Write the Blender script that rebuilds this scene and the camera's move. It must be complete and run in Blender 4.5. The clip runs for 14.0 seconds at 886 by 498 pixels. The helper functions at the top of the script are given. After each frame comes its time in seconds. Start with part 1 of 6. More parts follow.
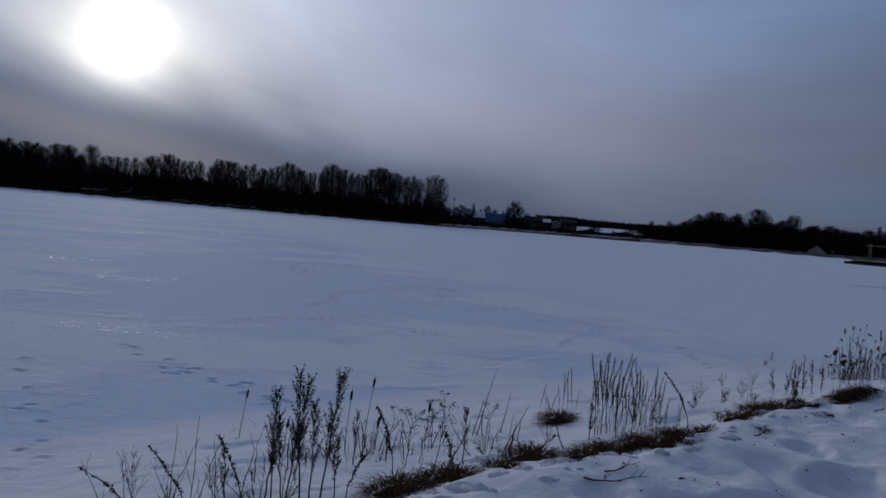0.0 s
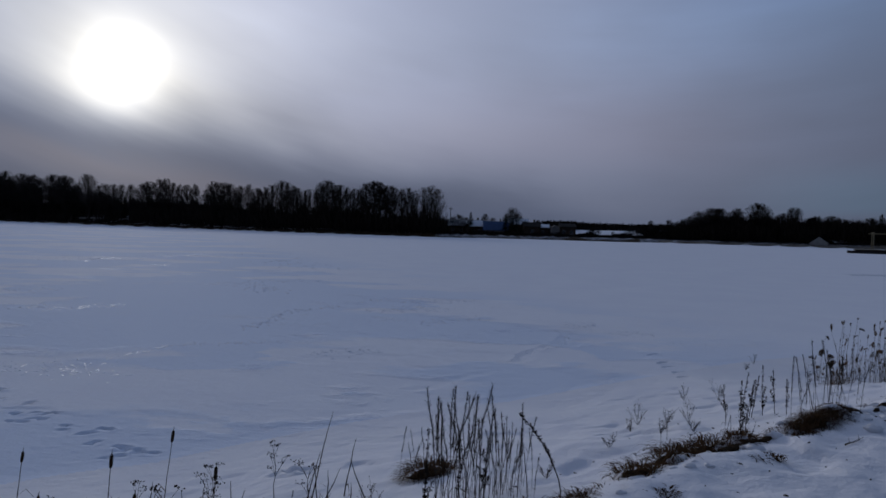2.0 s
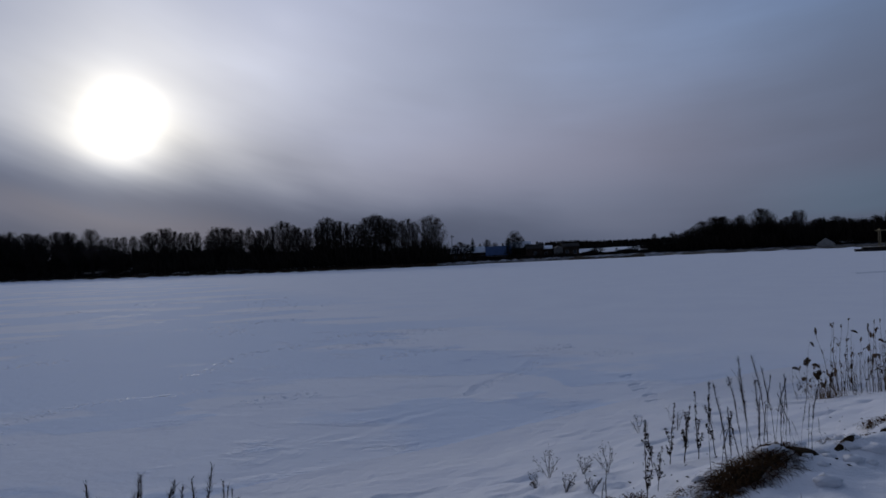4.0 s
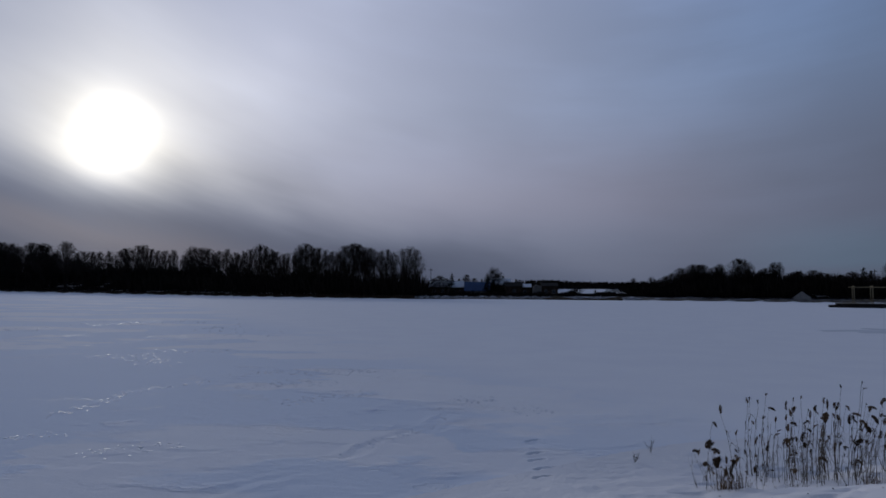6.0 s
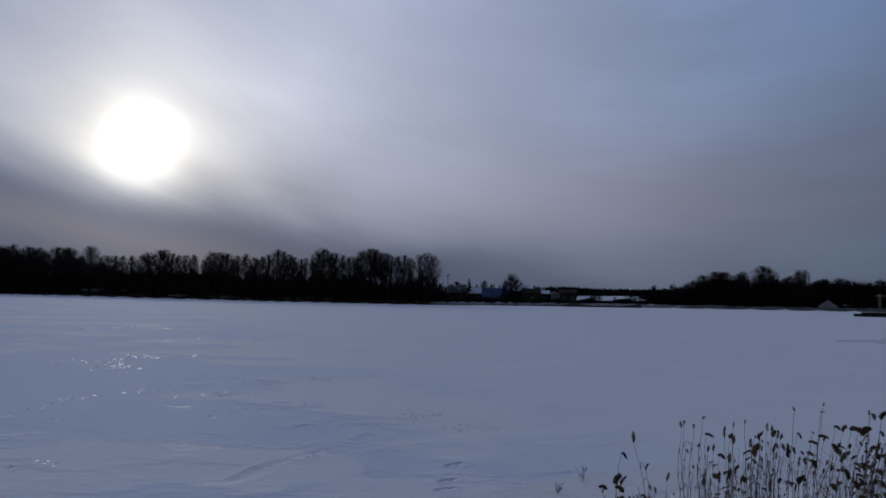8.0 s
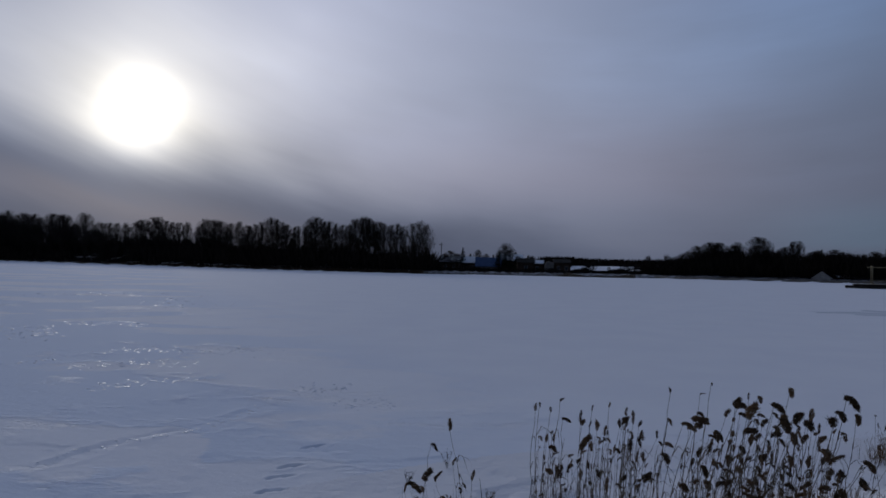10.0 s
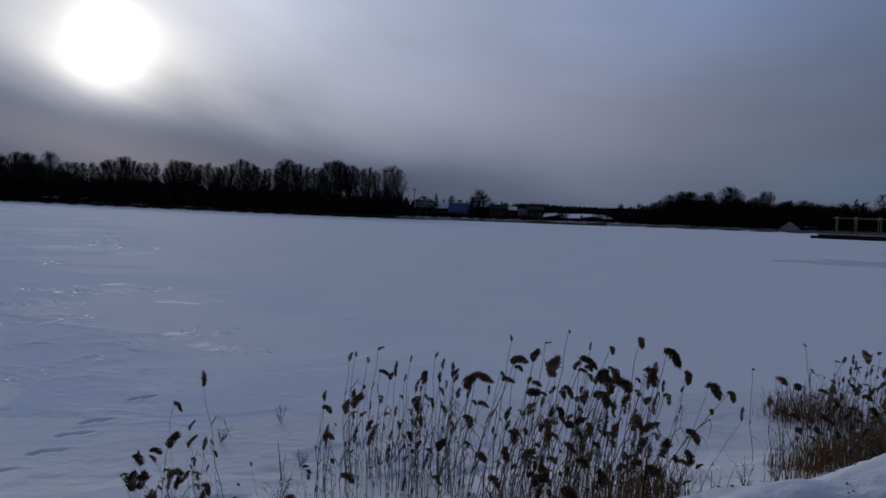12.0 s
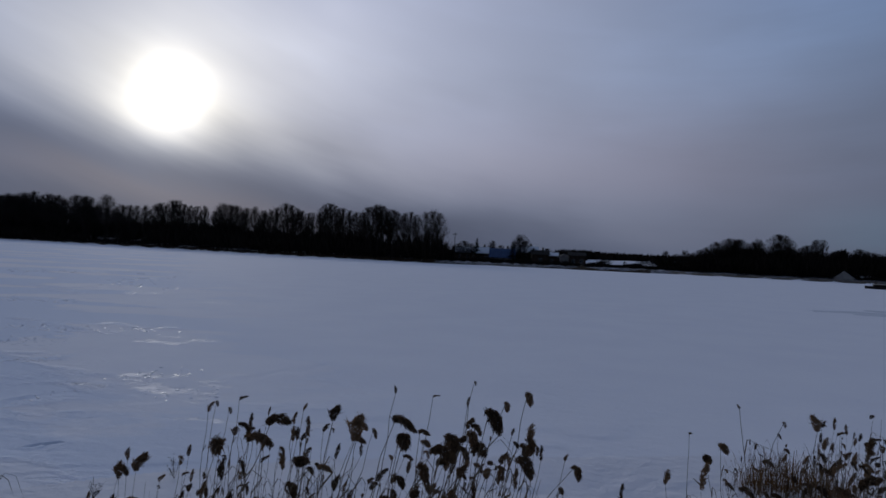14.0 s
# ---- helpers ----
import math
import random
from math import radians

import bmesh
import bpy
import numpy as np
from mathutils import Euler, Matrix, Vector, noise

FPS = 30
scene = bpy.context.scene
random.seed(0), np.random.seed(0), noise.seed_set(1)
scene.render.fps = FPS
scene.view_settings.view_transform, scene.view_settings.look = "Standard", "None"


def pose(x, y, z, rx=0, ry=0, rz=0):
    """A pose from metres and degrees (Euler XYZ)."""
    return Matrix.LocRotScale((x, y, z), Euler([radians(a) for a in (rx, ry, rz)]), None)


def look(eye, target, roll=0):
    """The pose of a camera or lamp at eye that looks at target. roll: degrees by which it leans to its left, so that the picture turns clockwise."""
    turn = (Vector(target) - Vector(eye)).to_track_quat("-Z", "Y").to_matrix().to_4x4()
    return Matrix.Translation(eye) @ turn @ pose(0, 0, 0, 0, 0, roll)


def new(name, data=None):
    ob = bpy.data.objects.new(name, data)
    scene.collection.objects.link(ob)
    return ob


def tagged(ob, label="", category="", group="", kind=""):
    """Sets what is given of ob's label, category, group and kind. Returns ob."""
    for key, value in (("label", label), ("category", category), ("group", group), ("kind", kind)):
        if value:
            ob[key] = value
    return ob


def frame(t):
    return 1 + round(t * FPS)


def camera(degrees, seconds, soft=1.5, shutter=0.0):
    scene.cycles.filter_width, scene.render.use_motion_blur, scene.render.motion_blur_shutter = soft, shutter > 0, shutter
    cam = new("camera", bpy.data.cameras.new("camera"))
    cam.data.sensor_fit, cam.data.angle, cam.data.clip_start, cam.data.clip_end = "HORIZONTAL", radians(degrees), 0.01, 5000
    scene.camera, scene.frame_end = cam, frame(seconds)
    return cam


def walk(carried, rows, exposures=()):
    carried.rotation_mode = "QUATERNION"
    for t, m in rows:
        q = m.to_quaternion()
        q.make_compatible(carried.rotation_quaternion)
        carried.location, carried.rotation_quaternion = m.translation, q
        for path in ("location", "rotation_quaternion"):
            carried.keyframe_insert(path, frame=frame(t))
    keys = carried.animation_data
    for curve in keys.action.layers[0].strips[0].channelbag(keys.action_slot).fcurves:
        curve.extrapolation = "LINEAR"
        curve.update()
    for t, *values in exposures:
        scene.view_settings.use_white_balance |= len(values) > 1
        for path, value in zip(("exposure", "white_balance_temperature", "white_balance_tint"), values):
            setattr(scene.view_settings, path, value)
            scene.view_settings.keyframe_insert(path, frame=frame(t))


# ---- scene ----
cam = camera(66.0, 14.0, soft=1.6)
PATH = [
    (0, look((-0.010, 0.243, 3.016), (-0.335, 10.226, 2.543), 4.41)),
    (0.5, look((0.414, 0.702, 2.985), (0.011, 10.681, 2.486), 2.34)),
    (1, look((0.767, 1.205, 2.973), (0.346, 11.183, 2.459), 3.15)),
    (1.5, look((1.155, 1.656, 2.931), (0.768, 11.641, 2.540), 1.01)),
    (2, look((1.490, 2.209, 2.895), (1.107, 12.196, 2.582), 1.42)),
    (2.5, look((1.834, 2.624, 2.861), (1.534, 12.617, 2.641), 1.36)),
    (3, look((2.183, 3.070, 2.807), (1.744, 13.060, 2.681), 0.16)),
    (3.5, look((2.559, 3.501, 2.749), (2.148, 13.493, 2.696), -0.69)),
    (4, look((2.872, 3.873, 2.704), (2.388, 13.861, 2.821), -2.77)),
    (6.5, look((5.029, 5.692, 2.907), (4.804, 15.670, 3.525), 0.71)),
    (7, look((5.494, 6.064, 2.918), (5.121, 16.037, 3.546), -1.44)),
    (7.5, look((5.921, 6.441, 2.878), (5.329, 16.400, 3.561), 0.32)),
    (10, look((8.391, 8.400, 2.758), (7.808, 18.380, 2.989), 1.09)),
    (10.5, look((8.819, 8.754, 2.698), (8.743, 18.751, 2.489), -0.93)),
    (11, look((9.245, 9.161, 2.646), (9.629, 19.136, 2.041), 0.38)),
    (11.5, look((9.618, 9.490, 2.626), (9.589, 19.472, 2.036), -0.66)),
    (12, look((10.008, 9.796, 2.581), (9.768, 19.778, 2.031), 1.91)),
    (12.5, look((10.383, 9.968, 2.578), (10.005, 19.954, 2.232), 1.06)),
    (13, look((10.756, 10.261, 2.561), (10.342, 20.250, 2.340), 2.71)),
    (13.5, look((11.096, 10.481, 2.554), (10.487, 20.462, 2.431), 2.17)),
    (14, look((11.402, 10.666, 2.527), (10.482, 20.623, 2.613), 2.56)),
]
# the picture is slightly cool, most so when the camera dips
LOOK = [(0, 0.0, 6200, 10), (4, 0.0, 6450, 10), (7.5, 0.0, 6450, 10), (10, 0.0, 6500, 10), (11, 0.0, 6330, 10), (14, 0.0, 6450, 10)]
walk(cam, PATH, LOOK)

# ---------------------------------------------------------------- sky and sun
SUN_AZ, SUN_EL = radians(-27.6), radians(11.25)
SUN_DIR = Vector((math.sin(SUN_AZ) * math.cos(SUN_EL), math.cos(SUN_AZ) * math.cos(SUN_EL), math.sin(SUN_EL)))


class Nodes:
    """Short way to write node trees."""

    def __init__(self, tree):
        self.tree = tree

    def add(self, kind):
        return self.tree.nodes.new(kind)

    def put(self, sock, v):
        if isinstance(v, bpy.types.NodeSocket):
            self.tree.links.new(v, sock)
        elif v is not None:
            sock.default_value = v

    def math(self, op, a, b=None, c=None, clamp=False):
        n = self.add("ShaderNodeMath")
        n.operation, n.use_clamp = op, clamp
        for i, v in enumerate((a, b, c)):
            self.put(n.inputs[i], v)
        return n.outputs[0]

    def vmath(self, op, a, b=None):
        n = self.add("ShaderNodeVectorMath")
        n.operation = op
        self.put(n.inputs[0], a)
        self.put(n.inputs[1], b)
        return n

    def smooth(self, v, lo, hi, out_lo=0.0, out_hi=1.0):
        n = self.add("ShaderNodeMapRange")
        n.interpolation_type = "SMOOTHSTEP"
        for i, s in enumerate((v, lo, hi, out_lo, out_hi)):
            self.put(n.inputs[i], s)
        return n.outputs[0]

    def mix(self, f, a, b, blend="MIX"):
        n = self.add("ShaderNodeMix")
        n.data_type, n.blend_type = "RGBA", blend
        self.put(n.inputs[0], f)
        self.put(n.inputs[6], a)
        self.put(n.inputs[7], b)
        return n.outputs[2]

    def noise(self, vec, scale, detail=3.0, rough=0.55):
        n = self.add("ShaderNodeTexNoise")
        self.put(n.inputs["Vector"], vec)
        n.inputs["Scale"].default_value = scale
        n.inputs["Detail"].default_value = detail
        n.inputs["Roughness"].default_value = rough
        return n.outputs["Fac"]

    def ramp(self, v, stops):
        n = self.add("ShaderNodeValToRGB")
        el = n.color_ramp.elements
        while len(el) < len(stops):
            el.new(0.5)
        for e, (p, c) in zip(el, stops):
            e.position, e.color = p, (*c, 1)
        self.put(n.inputs[0], v)
        return n.outputs[0]


world = bpy.data.worlds.new("sky")
scene.world = world
world.use_nodes = True
world.node_tree.nodes.clear()
w = Nodes(world.node_tree)
ray = w.add("ShaderNodeTexCoord").outputs["Generated"]
ray = w.vmath("NORMALIZE", ray).outputs[0]
xyz = w.add("ShaderNodeSeparateXYZ")
w.put(xyz.inputs[0], ray)
dx, dy, dz = xyz.outputs
cosang = w.vmath("DOT_PRODUCT", ray, tuple(SUN_DIR)).outputs["Value"]
ang = w.math("ARCCOSINE", w.math("MINIMUM", cosang, 0.99999))
# streaks of high cloud: they slant down from the left and fan upwards on the right
across = w.math("ADD", dz, w.math("MULTIPLY", dx, 0.21))
fan = w.math("ADD", w.math("ADD", dz, w.math("MULTIPLY", dx, 0.15)), w.math("MULTIPLY", w.math("MULTIPLY", dx, dx), -0.30))
comb = w.add("ShaderNodeCombineXYZ")
w.put(comb.inputs[0], w.math("MULTIPLY", dx, 1.5))
w.put(comb.inputs[1], w.math("MULTIPLY", dy, 0.7))
w.put(comb.inputs[2], w.math("MULTIPLY", fan, 3.3))
streak = w.noise(comb.outputs[0], 1.3, 2.0, 0.40)
puff = w.noise(comb.outputs[0], 3.4, 3.0, 0.42)
cloud = w.math("ADD", w.math("MULTIPLY", streak, 0.72), w.math("MULTIPLY", puff, 0.28))
base = w.ramp(dz, [
    (0.0, (0.054, 0.071, 0.120)), (0.05, (0.054, 0.071, 0.122)), (0.14, (0.080, 0.102, 0.168)), (0.275, (0.145, 0.187, 0.298)),
    (0.42, (0.138, 0.185, 0.310)), (0.60, (0.150, 0.196, 0.325)), (1.0, (0.190, 0.242, 0.385))])
# the side away from the sun is dimmer and bluer
away = w.smooth(cosang, -0.1, 1.0, 0.42, 1.06)
base = w.mix(1.0, base, away, "MULTIPLY")
comb = w.add("ShaderNodeCombineXYZ")
w.put(comb.inputs[0], w.math("MULTIPLY", dx, 1.6))
w.put(comb.inputs[1], 0.4)
w.put(comb.inputs[2], w.math("MULTIPLY", fan, 11.0))
wisp = w.math("SUBTRACT", w.noise(comb.outputs[0], 2.6, 4.0, 0.55), 0.5)
cloud = w.math("ADD", cloud, w.math("MULTIPLY", wisp, 0.16))
tone = w.smooth(cloud, 0.36, 0.66, 0.84, 1.17)
base = w.mix(1.0, base, tone, "MULTIPLY")
# clearer, bluer air high on the right, and rosy cloud low in the middle
clear = w.math("MULTIPLY", w.smooth(dx, -0.12, 0.50), w.smooth(dz, 0.08, 0.34))
base = w.mix(1.0, base, w.mix(clear, (1.0, 1.0, 1.0, 1), (0.70, 0.92, 1.07, 1)), "MULTIPLY")
rosy = w.math("MULTIPLY", w.math("MULTIPLY", w.smooth(dx, -0.36, 0.02), w.smooth(dx, 0.18, 0.46, 1.0, 0.0)), w.math("MULTIPLY", w.smooth(dz, 0.06, 0.13), w.smooth(dz, 0.14, 0.26, 1.0, 0.0)))
base = w.mix(1.0, base, w.mix(1.0, (0.024, 0.010, 0.005, 1), rosy, "MULTIPLY"), "ADD")
rift = w.math("MULTIPLY", w.smooth(dx, 0.30, 0.50), w.math("MULTIPLY", w.smooth(dz, 0.015, 0.04), w.smooth(dz, 0.055, 0.11, 1.0, 0.0)))
base = w.mix(1.0, base, w.mix(1.0, (0.004, 0.024, 0.034, 1), rift, "MULTIPLY"), "ADD")
# glow of the sun through the cloud, cut off below by a denser bank
edge = w.math("ADD", across, w.math("MULTIPLY", w.math("SUBTRACT", cloud, 0.5), 0.17))
veil = w.smooth(edge, 0.004, 0.112, 0.15, 1.0)
bank = w.math("EXPONENT", w.math("MULTIPLY", w.math("POWER", w.math("DIVIDE", w.math("SUBTRACT", edge, 0.012), 0.034), 2.0), -1.0))
base = w.mix(1.0, base, w.math("SUBTRACT", 1.0, w.math("MULTIPLY", bank, 0.06)), "MULTIPLY")
ang = w.math("MULTIPLY", ang, w.math("ADD", 1.30, w.math("MULTIPLY", puff, -0.60)))
core = w.math("EXPONENT", w.math("MULTIPLY", w.math("POWER", w.math("DIVIDE", ang, 0.042), 2.0), -1.0))
halo = w.math("EXPONENT", w.math("DIVIDE", ang, -0.150))
close = w.math("EXPONENT", w.math("DIVIDE", ang, -0.075))
HIGH = (math.sin(radians(-15)) * math.cos(radians(19)), math.cos(radians(-15)) * math.cos(radians(19)), math.sin(radians(19)))
cos_high = w.vmath("DOT_PRODUCT", ray, HIGH).outputs["Value"]
wide = w.math("EXPONENT", w.math("DIVIDE", w.math("ARCCOSINE", w.math("MINIMUM", cos_high, 0.99999)), -0.44))
glow = w.math("MULTIPLY", halo, 0.41)
warm = w.math("MULTIPLY", w.math("MULTIPLY", close, 0.68), veil)
thin = w.math("MULTIPLY", w.math("MULTIPLY", wide, 0.325), w.smooth(edge, 0.004, 0.17, 0.16, 1.0))
glow = w.math("ADD", w.math("MULTIPLY", glow, veil), w.math("MULTIPLY", core, 1.0))
glow_col = w.mix(1.0, w.mix(veil, (0.82, 0.91, 1.12, 1), (1.0, 0.945, 0.86, 1)), glow, "MULTIPLY")
glow_col = w.mix(1.0, glow_col, w.mix(1.0, (1.0, 0.90, 0.56, 1), warm, "MULTIPLY"), "ADD")
glow_col = w.mix(1.0, glow_col, w.mix(1.0, (0.95, 0.94, 1.06, 1), thin, "MULTIPLY"), "ADD")
under = w.math("MULTIPLY", w.math("EXPONENT", w.math("MULTIPLY", w.math("POWER", w.math("DIVIDE", w.math("ADD", edge, 0.028), 0.022), 2.0), -1.0)), w.smooth(ang, 0.10, 0.42, 1.0, 0.0))
glow_col = w.mix(1.0, glow_col, w.mix(1.0, (0.040, 0.027, 0.016, 1), under, "MULTIPLY"), "ADD")
air = w.add("ShaderNodeTexSky")
air.sky_type, air.sun_disc = "NISHITA", False
air.sun_elevation, air.sun_rotation = SUN_EL, SUN_AZ
air.air_density, air.dust_density, air.ozone_density = 1.0, 2.0, 2.0
bg_air, bg_cloud, both, out = (w.add(k) for k in (
    "ShaderNodeBackground", "ShaderNodeBackground", "ShaderNodeAddShader", "ShaderNodeOutputWorld"))
w.put(bg_air.inputs[0], air.outputs[0])
bg_air.inputs[1].default_value = 0.0005
w.put(bg_cloud.inputs[0], w.mix(1.0, base, glow_col, "ADD"))
bg_cloud.inputs[1].default_value = 1.0
w.put(both.inputs[0], bg_air.outputs[0])
w.put(both.inputs[1], bg_cloud.outputs[0])
w.put(out.inputs[0], both.outputs[0])

sun = bpy.data.lights.new("sun", "SUN")
sun.energy, sun.angle, sun.color = 0.60, radians(11), (1.0, 0.95, 0.90)
sun_ob = new("sun", sun)
sun_ob.matrix_world = look(SUN_DIR * 100, (0, 0, 0))


# ---------------------------------------------------------------- materials
def material(name, rough=0.8, spec=0.3):
    m = bpy.data.materials.new(name)
    m.use_nodes = True
    m.node_tree.nodes.clear()
    n = Nodes(m.node_tree)
    b = n.add("ShaderNodeBsdfPrincipled")
    o = n.add("ShaderNodeOutputMaterial")
    n.put(o.inputs[0], b.outputs[0])
    b.inputs["Roughness"].default_value = rough
    b.inputs["Specular IOR Level"].default_value = spec
    return m, n, b


def bump(n, b, height, strength, dist):
    k = n.add("ShaderNodeBump")
    k.inputs["Strength"].default_value = strength
    k.inputs["Distance"].default_value = dist
    n.put(k.inputs["Height"], height)
    n.put(b.inputs["Normal"], k.outputs[0])


def two_tone(name, dark, light, scale, rough=0.85, spec=0.2, grain=0.0, per_piece=0.0, stretch=(1, 1, 1)):
    """A matt surface between two colours, with a coarse and a fine scale."""
    m, n, b = material(name, rough, spec)
    pos = n.add("ShaderNodeTexCoord").outputs["Object"]
    mp = n.add("ShaderNodeMapping")
    mp.inputs["Scale"].default_value = stretch
    n.put(mp.inputs[0], pos)
    v = n.math("ADD", n.math("MULTIPLY", n.noise(mp.outputs[0], scale), 0.6), n.math("MULTIPLY", n.noise(mp.outputs[0], scale * 7), 0.4))
    v = n.smooth(v, 0.3, 0.7)
    if per_piece:
        rnd = n.add("ShaderNodeObjectInfo").outputs["Random"]
        v = n.math("ADD", v, n.math("MULTIPLY", n.math("SUBTRACT", rnd, 0.5), per_piece), clamp=True)
    n.put(b.inputs["Base Color"], n.mix(v, (*dark, 1), (*light, 1)))
    if grain:
        bump(n, b, n.noise(mp.outputs[0], scale * 9), 0.6, grain)
    return m


def island_tone(name, dark, light, rough=0.85, spec=0.2, thin=0.0, per_piece=0.0):
    """Joined blades: each takes its own shade."""
    m, n, b = material(name, rough, spec)
    rnd = n.add("ShaderNodeNewGeometry").outputs["Random Per Island"]
    if per_piece:
        own = n.add("ShaderNodeObjectInfo").outputs["Random"]
        rnd = n.math("ADD", n.math("MULTIPLY", rnd, 1 - per_piece), n.math("MULTIPLY", n.math("POWER", own, 1.6), per_piece))
    col = n.mix(rnd, (*dark, 1), (*light, 1))
    n.put(b.inputs["Base Color"], col)
    if thin:
        tr, mx = n.add("ShaderNodeBsdfTranslucent"), n.add("ShaderNodeMixShader")
        n.put(tr.inputs[0], n.mix(1.0, col, (1.25, 1.1, 0.9, 1), "MULTIPLY"))
        mx.inputs[0].default_value = thin
        n.put(mx.inputs[1], b.outputs[0])
        n.put(mx.inputs[2], tr.outputs[0])
        n.put(n.tree.nodes["Material Output"].inputs[0], mx.outputs[0])
    return m


def snow_material(name, lake):
    m, n, b = material(name, 0.85, 0.05)
    pos = n.add("ShaderNodeNewGeometry").outputs["Position"]
    fine = n.noise(pos, 55.0, 3.0, 0.65)
    mid = n.noise(pos, 6.0, 4.0, 0.6)
    broad = n.noise(pos, 0.35, 5.0, 0.6)
    if lake:
        mp = n.add("ShaderNodeMapping")
        mp.inputs["Scale"].default_value = (0.65, 1.0, 1.0)
        mp.inputs["Rotation"].default_value = (0, 0, radians(14))
        n.put(mp.inputs[0], pos)
        # smooth pale plates over bluer, rougher snow; the plates thin out towards the east
        sep = n.add("ShaderNodeSeparateXYZ")
        n.put(sep.inputs[0], pos)
        side = n.math("ADD", sep.outputs[0], n.math("MULTIPLY", n.math("SUBTRACT", sep.outputs[1], 22.0), 0.5))
        west = n.smooth(side, 2.0, 12.0, 1.0, 0.0)
        field = n.noise(mp.outputs[0], 0.125, 9.0, 0.56)
        edge_soft = n.smooth(n.noise(pos, 0.2, 2.0, 0.5), 0.4, 0.6, 0.006, 0.030)
        tint = n.smooth(field, n.math("SUBTRACT", 0.474, edge_soft), n.math("ADD", 0.474, edge_soft))
        tint = n.math("ADD", n.math("MULTIPLY", tint, west), n.math("MULTIPLY", 0.12, n.math("SUBTRACT", 1.0, west)))
        off_rim = n.math("ABSOLUTE", n.math("SUBTRACT", field, 0.478))
        patchy = n.math("MULTIPLY", west, n.smooth(n.noise(pos, 0.13, 3.0, 0.6), 0.44, 0.56))
        belt = n.math("MULTIPLY", n.smooth(off_rim, 0.0, 0.030, 1.0, 0.0), patchy)
        crumb = n.noise(mp.outputs[0], 7.0, 4.0, 0.7)
        speck = n.noise(mp.outputs[0], 4.0, 4.0, 0.75)
        # thin bare ice shows where the wind has swept the snow off
        swept = n.math("MULTIPLY", n.smooth(n.noise(mp.outputs[0], 0.30, 8.0, 0.68), 0.565, 0.60), n.math("MULTIPLY", n.smooth(n.noise(pos, 0.06, 2.0, 0.5), 0.42, 0.54), n.smooth(n.noise(mp.outputs[0], 1.7, 6.0, 0.75), 0.46, 0.56)))
        col = n.mix(n.smooth(broad, 0.35, 0.65), (0.865, 0.87, 0.905, 1), (0.895, 0.90, 0.925, 1))
        col = n.mix(n.math("MULTIPLY", tint, 0.75), col, (0.71, 0.785, 0.90, 1))
        col = n.mix(n.math("MULTIPLY", belt, n.smooth(speck, 0.50, 0.40, 0.0, 0.55)), col, (0.56, 0.62, 0.78, 1))
        col = n.mix(n.math("MULTIPLY", swept, 0.25), col, (0.86, 0.86, 0.87, 1))
        n.put(b.inputs["Base Color"], col)
        n.put(b.inputs["Roughness"], n.smooth(n.math("ADD", swept, n.math("MULTIPLY", belt, 0.5)), 0.0, 1.0, 0.88, 0.66))
        n.put(b.inputs["Specular IOR Level"], n.smooth(n.math("ADD", swept, n.math("MULTIPLY", belt, 0.4)), 0.0, 1.0, 0.04, 0.065))
        rough_h = n.math("MULTIPLY", crumb, n.math("ADD", n.math("MULTIPLY", west, n.smooth(tint, 0.0, 1.0, 0.05, 0.42)), n.math("MULTIPLY", belt, 1.8)))
        ripple = n.noise(mp.outputs[0], 2.6, 6.0, 0.68)
        h = n.math("ADD", n.math("ADD", n.math("MULTIPLY", mid, 0.30), n.math("MULTIPLY", ripple, 0.75)), n.math("ADD", n.math("MULTIPLY", fine, 0.14), rough_h))
        h = n.math("MULTIPLY", h, n.smooth(swept, 0.0, 1.0, 1.0, 0.5))
        bump(n, b, h, 0.75, 0.042)
    else:
        dirt = n.smooth(n.noise(pos, 2.2, 6.0, 0.7), 0.62, 0.80)
        col = n.mix(n.smooth(broad, 0.3, 0.7), (0.785, 0.79, 0.83, 1), (0.855, 0.85, 0.86, 1))
        col = n.mix(n.math("MULTIPLY", dirt, 0.42), col, (0.33, 0.27, 0.21, 1))
        n.put(b.inputs["Base Color"], col)
        h = n.math("ADD", n.math("MULTIPLY", mid, 0.8), n.math("ADD", n.math("MULTIPLY", n.noise(pos, 17.0, 4.0, 0.7), 0.16), n.math("MULTIPLY", fine, 0.08)))
        bump(n, b, h, 0.65, 0.055)
    return m


SNOW_BANK = snow_material("bank_snow", False)
SNOW_LAKE = snow_material("lake_snow", True)


